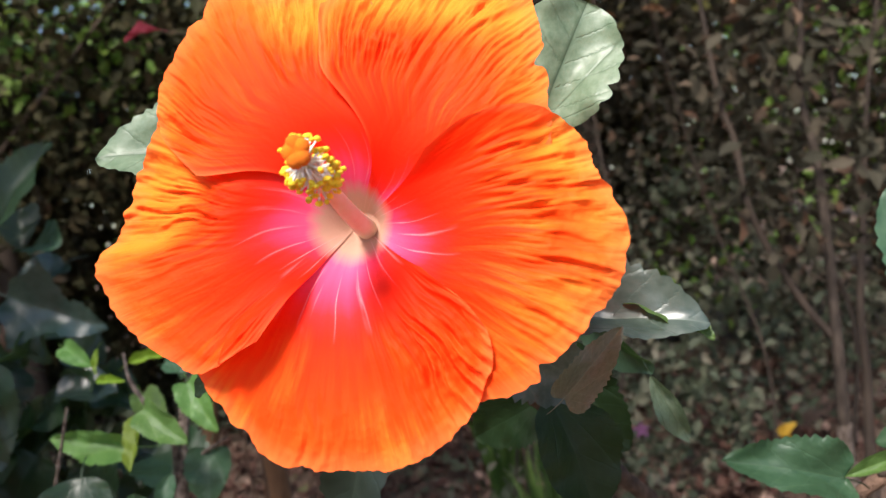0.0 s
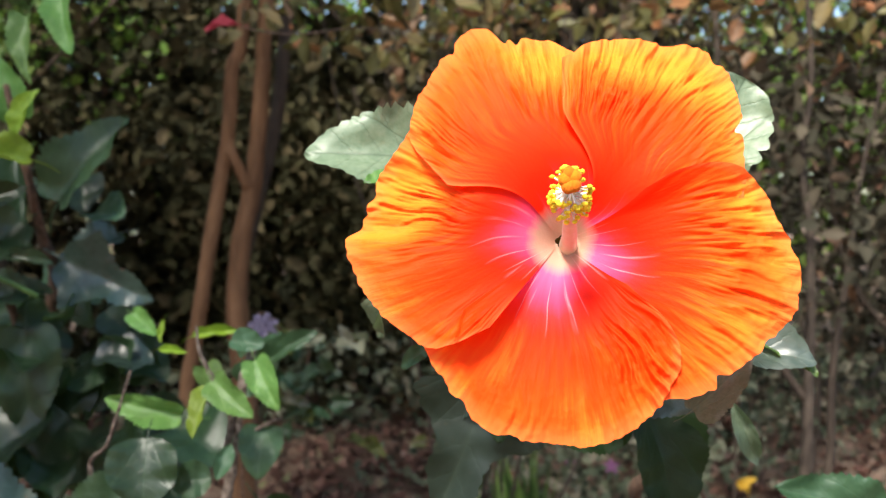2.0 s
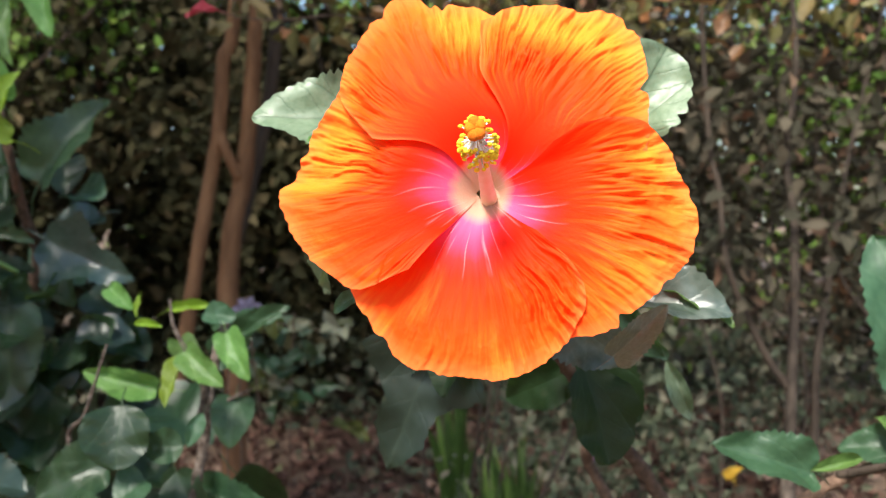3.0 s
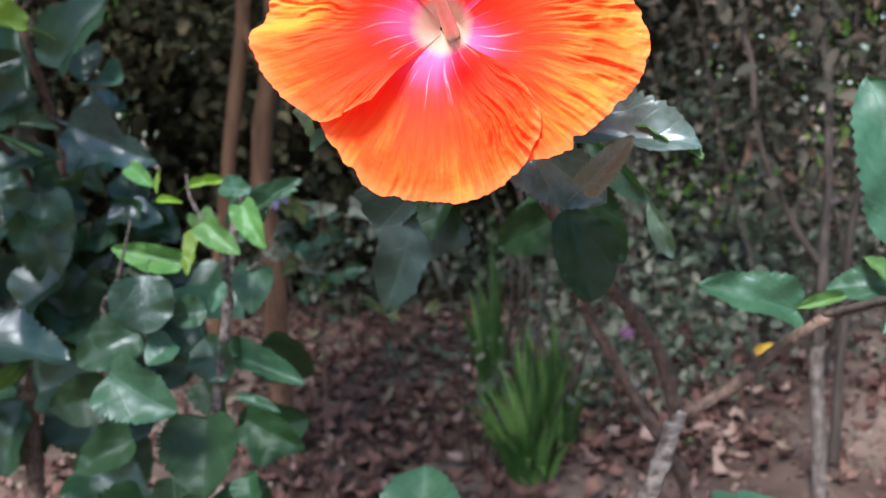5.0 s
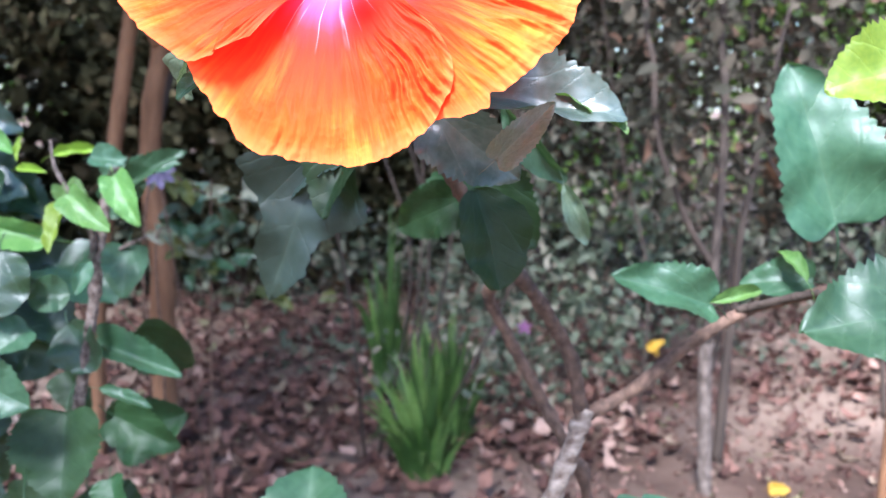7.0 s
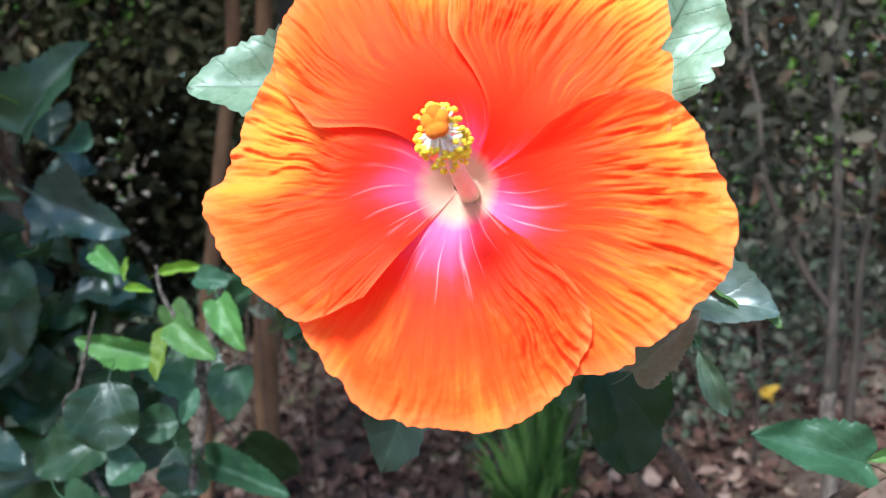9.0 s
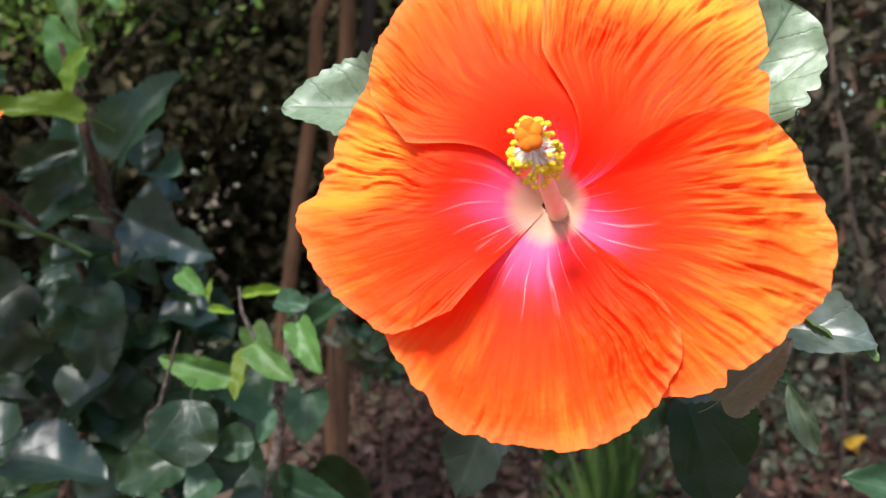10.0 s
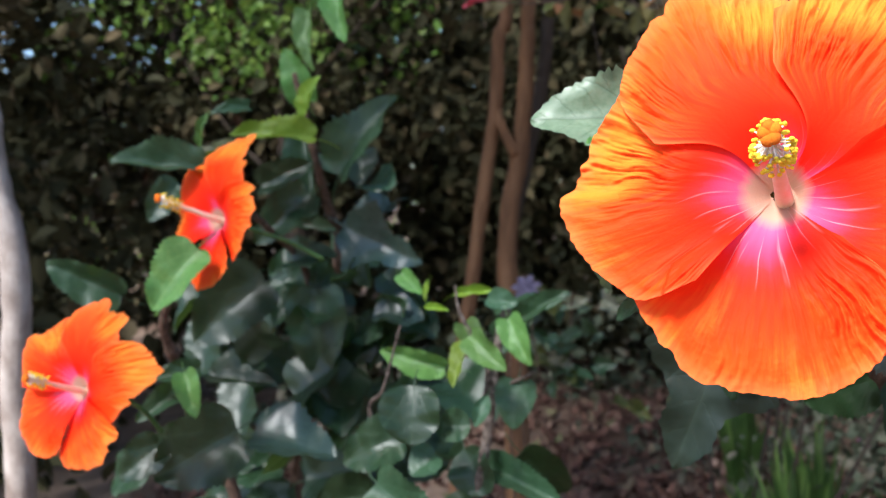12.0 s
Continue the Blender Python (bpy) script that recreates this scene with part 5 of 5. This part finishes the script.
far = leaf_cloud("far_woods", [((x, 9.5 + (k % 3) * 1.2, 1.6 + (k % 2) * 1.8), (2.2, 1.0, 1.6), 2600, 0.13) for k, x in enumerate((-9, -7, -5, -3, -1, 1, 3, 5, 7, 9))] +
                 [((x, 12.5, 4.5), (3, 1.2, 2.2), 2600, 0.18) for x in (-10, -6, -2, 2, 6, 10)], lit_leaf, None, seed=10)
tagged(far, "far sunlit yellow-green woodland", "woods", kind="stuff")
herbs = leaf_cloud("ground_herbs", [((0.9, 4.1, 0.25), (1.4, 0.5, 0.35), 1500, 0.065), ((-1.0, 4.3, 0.25), (1.0, 0.4, 0.35), 800, 0.07), ((2.8, 4.0, 0.25), (0.9, 0.6, 0.35), 700, 0.065), ((-2.2, 3.2, 0.2), (0.7, 0.5, 0.3), 500, 0.07),
                                    ((0.45, 3.2, 0.14), (0.6, 0.5, 0.16), 330, 0.055), ((0.30, 2.75, 0.35), (0.35, 0.3, 0.3), 260, 0.05), ((0.75, 3.0, 0.40), (0.4, 0.3, 0.35), 260, 0.05), ((1.5, 3.4, 0.10), (0.7, 0.5, 0.12), 240, 0.05), ((-0.35, 3.1, 0.08), (0.5, 0.3, 0.1), 120, 0.05), ((0.06, 2.40, 0.24), (0.38, 0.25, 0.24), 240, 0.042), ((0.45, 2.6, 0.25), (0.3, 0.25, 0.25), 200, 0.042), ((0.62, 3.05, 0.85), (0.45, 0.25, 0.40), 420, 0.052)], herb_mat, None, seed=11)
tagged(herbs, "low green herbs growing through the litter", "herbs", kind="stuff")


# ---- grass clumps ----
def blade(parent, base, way, height, out, droop, width, material):
    """A strap-shaped blade that rises and arches over towards way."""
    base = Vector(base) - Vector(parent.location)
    side = Vector((-way.y, way.x, 0)) * 0.55 + Vector((0.75, 0.25, 0))
    side = side.normalized()
    verts, faces = [], []
    for i in range(13):
        t = i / 12
        p = base + way * out * t ** 1.7 + Vector((0, 0, height * (1.12 * t - droop * t ** 3.2)))
        w = width * (0.50 + 0.50 * math.sin(math.pi * min(1, t * 1.1 + 0.12))) * (1 - t ** 3.5) + 0.0005
        twist = Vector((0, 0, 0.25 * w * math.sin(3 * t + out * 40)))
        verts += [p - side * w - twist, p + way * 0.3 * w - Vector((0, 0, 0.2 * w)), p + side * w + twist]
    for i in range(12):
        for k in (0, 1):
            q = i * 3 + k
            faces.append((q, q + 1, q + 4, q + 3))
    return child("blade", mesh_of("blade", verts, faces, material), parent)


def grass_clump(place, blades, height, seed, label, wide=0.5):
    g = thing("strap_grass", label, "grass clump", (place[0], place[1], ground_z(place[0], place[1])))
    r = random.Random(seed)
    for k in range(blades):
        a, q = r.uniform(0, 6.28), r.random() ** 0.7
        b = Vector(g.location) + Vector((0.06 * q * math.cos(a), 0.05 * q * math.sin(a), -0.01))
        h = height * r.uniform(0.55, 1.05) * (1 - 0.25 * q)
        blade(g, b, Vector((math.cos(a), math.sin(a), 0)), h, wide * q * h * r.uniform(0.5, 1.1), r.uniform(0.1, 0.55) * q, r.uniform(0.009, 0.019), r.choice((grass_mat, grass_mat, grass_light)))
    return g


grass_clump((-0.02, 1.97), 66, 0.43, 3, "clump of arching green strap leaves on bare soil", 0.78)
grass_clump((0.05, 2.25), 34, 0.52, 8, "taller clump of green strap leaves behind another clump", 0.40)
grass_clump((-0.17, 2.75), 14, 0.70, 5, "tall thin grass clump in shade", 0.3)


# ---- leaf litter ----
def dead_leaf_mesh(seed):
    r = random.Random(seed)
    verts, faces = [], []
    curl, fold = r.uniform(0.4, 1.5), r.uniform(-0.8, 0.9)
    for i in range(6):
        v = i / 5
        w = 0.29 * math.sin(math.pi * (0.03 + 0.95 * v) ** 0.85) ** 1.5 * r.uniform(0.75, 1.2) + 0.012
        for s in (-1, -0.5, 0, 0.5, 1):
            verts.append((s * w * r.uniform(0.85, 1.15) + 0.10 * math.sin(2.6 * v + seed), v - 0.5, curl * (v - 0.5) ** 2 * 1.5 + fold * abs(s) * w * 1.3 + 0.03 * r.uniform(-1, 1)))
    for i in range(5):
        for k in range(4):
            a = i * 5 + k
            faces.append((a, a + 1, a + 6, a + 5))
    return verts, faces


def litter_place(r):
    while True:
        x, y = r.uniform(-2.4, 2.8), r.uniform(1.15, 4.6)
        clear = (x > -0.25 and y < 2.0) or (x > 0.7 and y < 2.6)
        if not clear or r.random() < 0.16:
            return x, y


litter = thing("leaf_litter", "brown dry fallen leaves lying on the soil", "leaf litter", (0, 0, 0), kind="stuff")
shapes = [mesh_of("dead_leaf", *dead_leaf_mesh(k), litter_one) for k in range(8)]
r = random.Random(77)
for k in range(260):
    x, y = r.uniform(-1.1, 0.2), r.uniform(1.6, 2.9)
    if k % 4 == 0:
        x, y = litter_place(r)
    size = r.uniform(0.04, 0.085)
    m = pose(x, y, ground_z(x, y) + 0.008 + r.random() ** 2 * 0.05, r.uniform(-35, 35), r.uniform(-35, 35), r.uniform(0, 360))
    child("dead_leaf", shapes[k % 8], litter, "", m @ Matrix.Diagonal((size, size, size, 1)))
base_shapes = [dead_leaf_mesh(100 + k) for k in range(10)]
vs, fs = [], []
for k in range(5200):
    x, y = litter_place(r)
    size = r.uniform(0.035, 0.085)
    m = pose(x, y, ground_z(x, y) + 0.004 + r.random() ** 2 * 0.03, r.uniform(-30, 30), r.uniform(-30, 30), r.uniform(0, 360)) @ Matrix.Diagonal((size, size, size, 1))
    v, f = base_shapes[k % 10]
    n0 = len(vs)
    vs += [tuple(m @ Vector(p)) for p in v]
    fs += [tuple(n0 + i for i in q) for q in f]
for k in range(9000):
    x, y = r.uniform(-1.2, 2.6), r.uniform(0.9, 3.0)
    size = r.uniform(0.010, 0.028)
    m = pose(x, y, ground_z(x, y) + 0.003, r.uniform(-40, 40), r.uniform(-40, 40), r.uniform(0, 360)) @ Matrix.Diagonal((size, size, size, 1))
    v, f = base_shapes[k % 10]
    n0 = len(vs)
    vs += [tuple(m @ Vector(p)) for p in v[::1]]
    fs += [tuple(n0 + i for i in q) for q in f]
child("fallen_leaves", mesh_of("fallen_leaves", vs, fs, litter_mat), litter, "carpet of dry brown leaves")

# ---- small things ----
red_twig = thing("red_leaf_twig", "thin twig with a single bright red leaf", "twig", (-0.36, 0.66, 1.384))
branch(red_twig, "twig", [(-0.325, 0.650, 1.384), (-0.296, 0.654, 1.377), (-0.262, 0.70, 1.384), (-0.20, 0.85, 1.42), (-0.20, 1.6, 1.55), (-0.25, 2.0, 1.6)], 0.0008, 0.0018, twig_mat, "", 6)
leaf(red_twig, (-0.325, 0.650, 1.385), (-0.368, 0.647, 1.387), 0.014, 20, "narrow", red_leaf)
leaf(red_twig, (-0.296, 0.654, 1.377), (-0.312, 0.650, 1.379), 0.006, 0, "narrow", leaf_olive)
leaf(red_twig, (-0.262, 0.70, 1.384), (-0.278, 0.69, 1.373), 0.012, 0, "narrow", leaf_olive)


def star_flower(name, label, place, size, petals, material, axis, stem_to):
    fl = thing(name, label, "flower", place)
    z = Vector(axis).normalized()
    x = z.orthogonal().normalized()
    for k in range(petals):
        d = Matrix.Rotation(2 * math.pi * k / petals, 3, z) @ x
        m = Matrix(((d.cross(z)), d, z)).transposed().to_4x4()
        child("petal", leaf_mesh("narrow", k % 5, material), fl, "", m @ Matrix.Diagonal((size * 0.7, size, size, 1)))
    branch(fl, "stalk", [place, (Vector(place) + Vector(stem_to)) / 2 + Vector((0.02, 0, 0)), stem_to], 0.0013, 0.0016, twig_mat, "", 6)
    return fl


star_flower("lavender_flower", "small pale lavender flower on a thin stalk", (-0.405, 0.990, 0.992), 0.026, 7, lavender, (0.2, -0.8, 0.5), (-0.40, 1.15, 0.0))
for k, (x, y, z) in enumerate(((0.25, 1.90, 0.50), (0.20, 2.6, 0.30), (1.12, 2.2, 1.02))):
    star_flower("purple_flower", "small purple flower among the herbs", (x, y, z), 0.022, 5, plain("purple_petal", (0.22, 0.07, 0.17), (0.34, 0.15, 0.28), 60, 0.6, 0.2, 0.001, 0.3) if k == 0 else bpy.data.materials["purple_petal"], (0, -0.7, 0.6), (x + 0.03, y + 0.1, 0.0))
yl = thing("yellow_leaves", "fallen yellow leaves on the herbs", "leaves", (0.70, 2.35, 0.3))
leaf(yl, (0.70, 2.36, 0.30), (0.745, 2.34, 0.335), 0.03, 0, "broad", yellow_petal)
leaf(yl, (0.73, 2.36, 0.28), (0.70, 2.33, 0.31), 0.03, 20, "broad", yellow_petal)
dropped = thing("yellow_leaf", "single fallen yellow leaf on bare soil", "leaf", (0.93, 1.88, 0.0))
leaf(dropped, (0.931, 1.881, ground_z(0.93, 1.88) + 0.012), (0.981, 1.861, ground_z(0.93, 1.88) + 0.02), 0.035, 0, "broad", yellow_petal)
herb = thing("lavender_herb", "low herb with small grey-green leaves below the lavender flower", "herb", (-0.40, 1.15, 0.0))
branch(herb, "stem", [(-0.40, 1.15, -0.02), (-0.39, 1.15, 0.5), (-0.37, 1.14, 0.9), (-0.36, 1.12, 0.97)], 0.003, 0.0015, twig_mat, "", 6)
rh = random.Random(9)
for k in range(16):
    b0 = Vector((-0.37 + rh.uniform(-0.05, 0.08), 1.13 + rh.uniform(-0.03, 0.03), rh.uniform(0.80, 0.93)))
    d = Vector((rh.uniform(-1, 1), rh.uniform(-0.6, 0.2), rh.uniform(-0.4, 0.5))).normalized() * rh.uniform(0.03, 0.05)
    leaf(herb, b0, b0 + d, 0.022, rh.uniform(-30, 30), "broad", leaf_mid if k % 3 == 0 else leaf_dark)

pale_twigs = thing("pale_leaf_twigs", "thin arching twigs with small pale grey-green leaves", "twigs", (-0.55, 1.2, 0.0))
runs = [[(-0.47, 1.15, -0.02), (-0.46, 1.12, 0.6), (-0.445, 1.083, 0.880), (-0.397, 1.126, 0.843), (-0.340, 1.163, 0.783), (-0.278, 1.207, 0.746), (-0.151, 1.312, 0.725)],
        [(-0.47, 1.18, -0.02), (-0.48, 1.10, 0.7), (-0.440, 1.065, 0.989), (-0.399, 1.111, 0.961), (-0.355, 1.158, 0.936), (-0.275, 1.214, 0.933)]]
rt_ = random.Random(15)
for run in runs:
    branch(pale_twigs, "twig", run, 0.0028, 0.001, twig_mat, "", 6)
    line = smooth_path(run[2:], 5)
    for p in line:
        for _ in range(2):
            d = Vector((rt_.uniform(-1, 1), rt_.uniform(-0.7, 0.1), rt_.uniform(-0.5, 0.6))).normalized() * rt_.uniform(0.028, 0.048)
            if rt_.random() < 0.5:
                leaf(pale_twigs, p, p + d, 0.022, rt_.uniform(-40, 40), "broad", rt_.choice((leaf_pale, leaf_beige, leaf_beige, leaf_olive)))
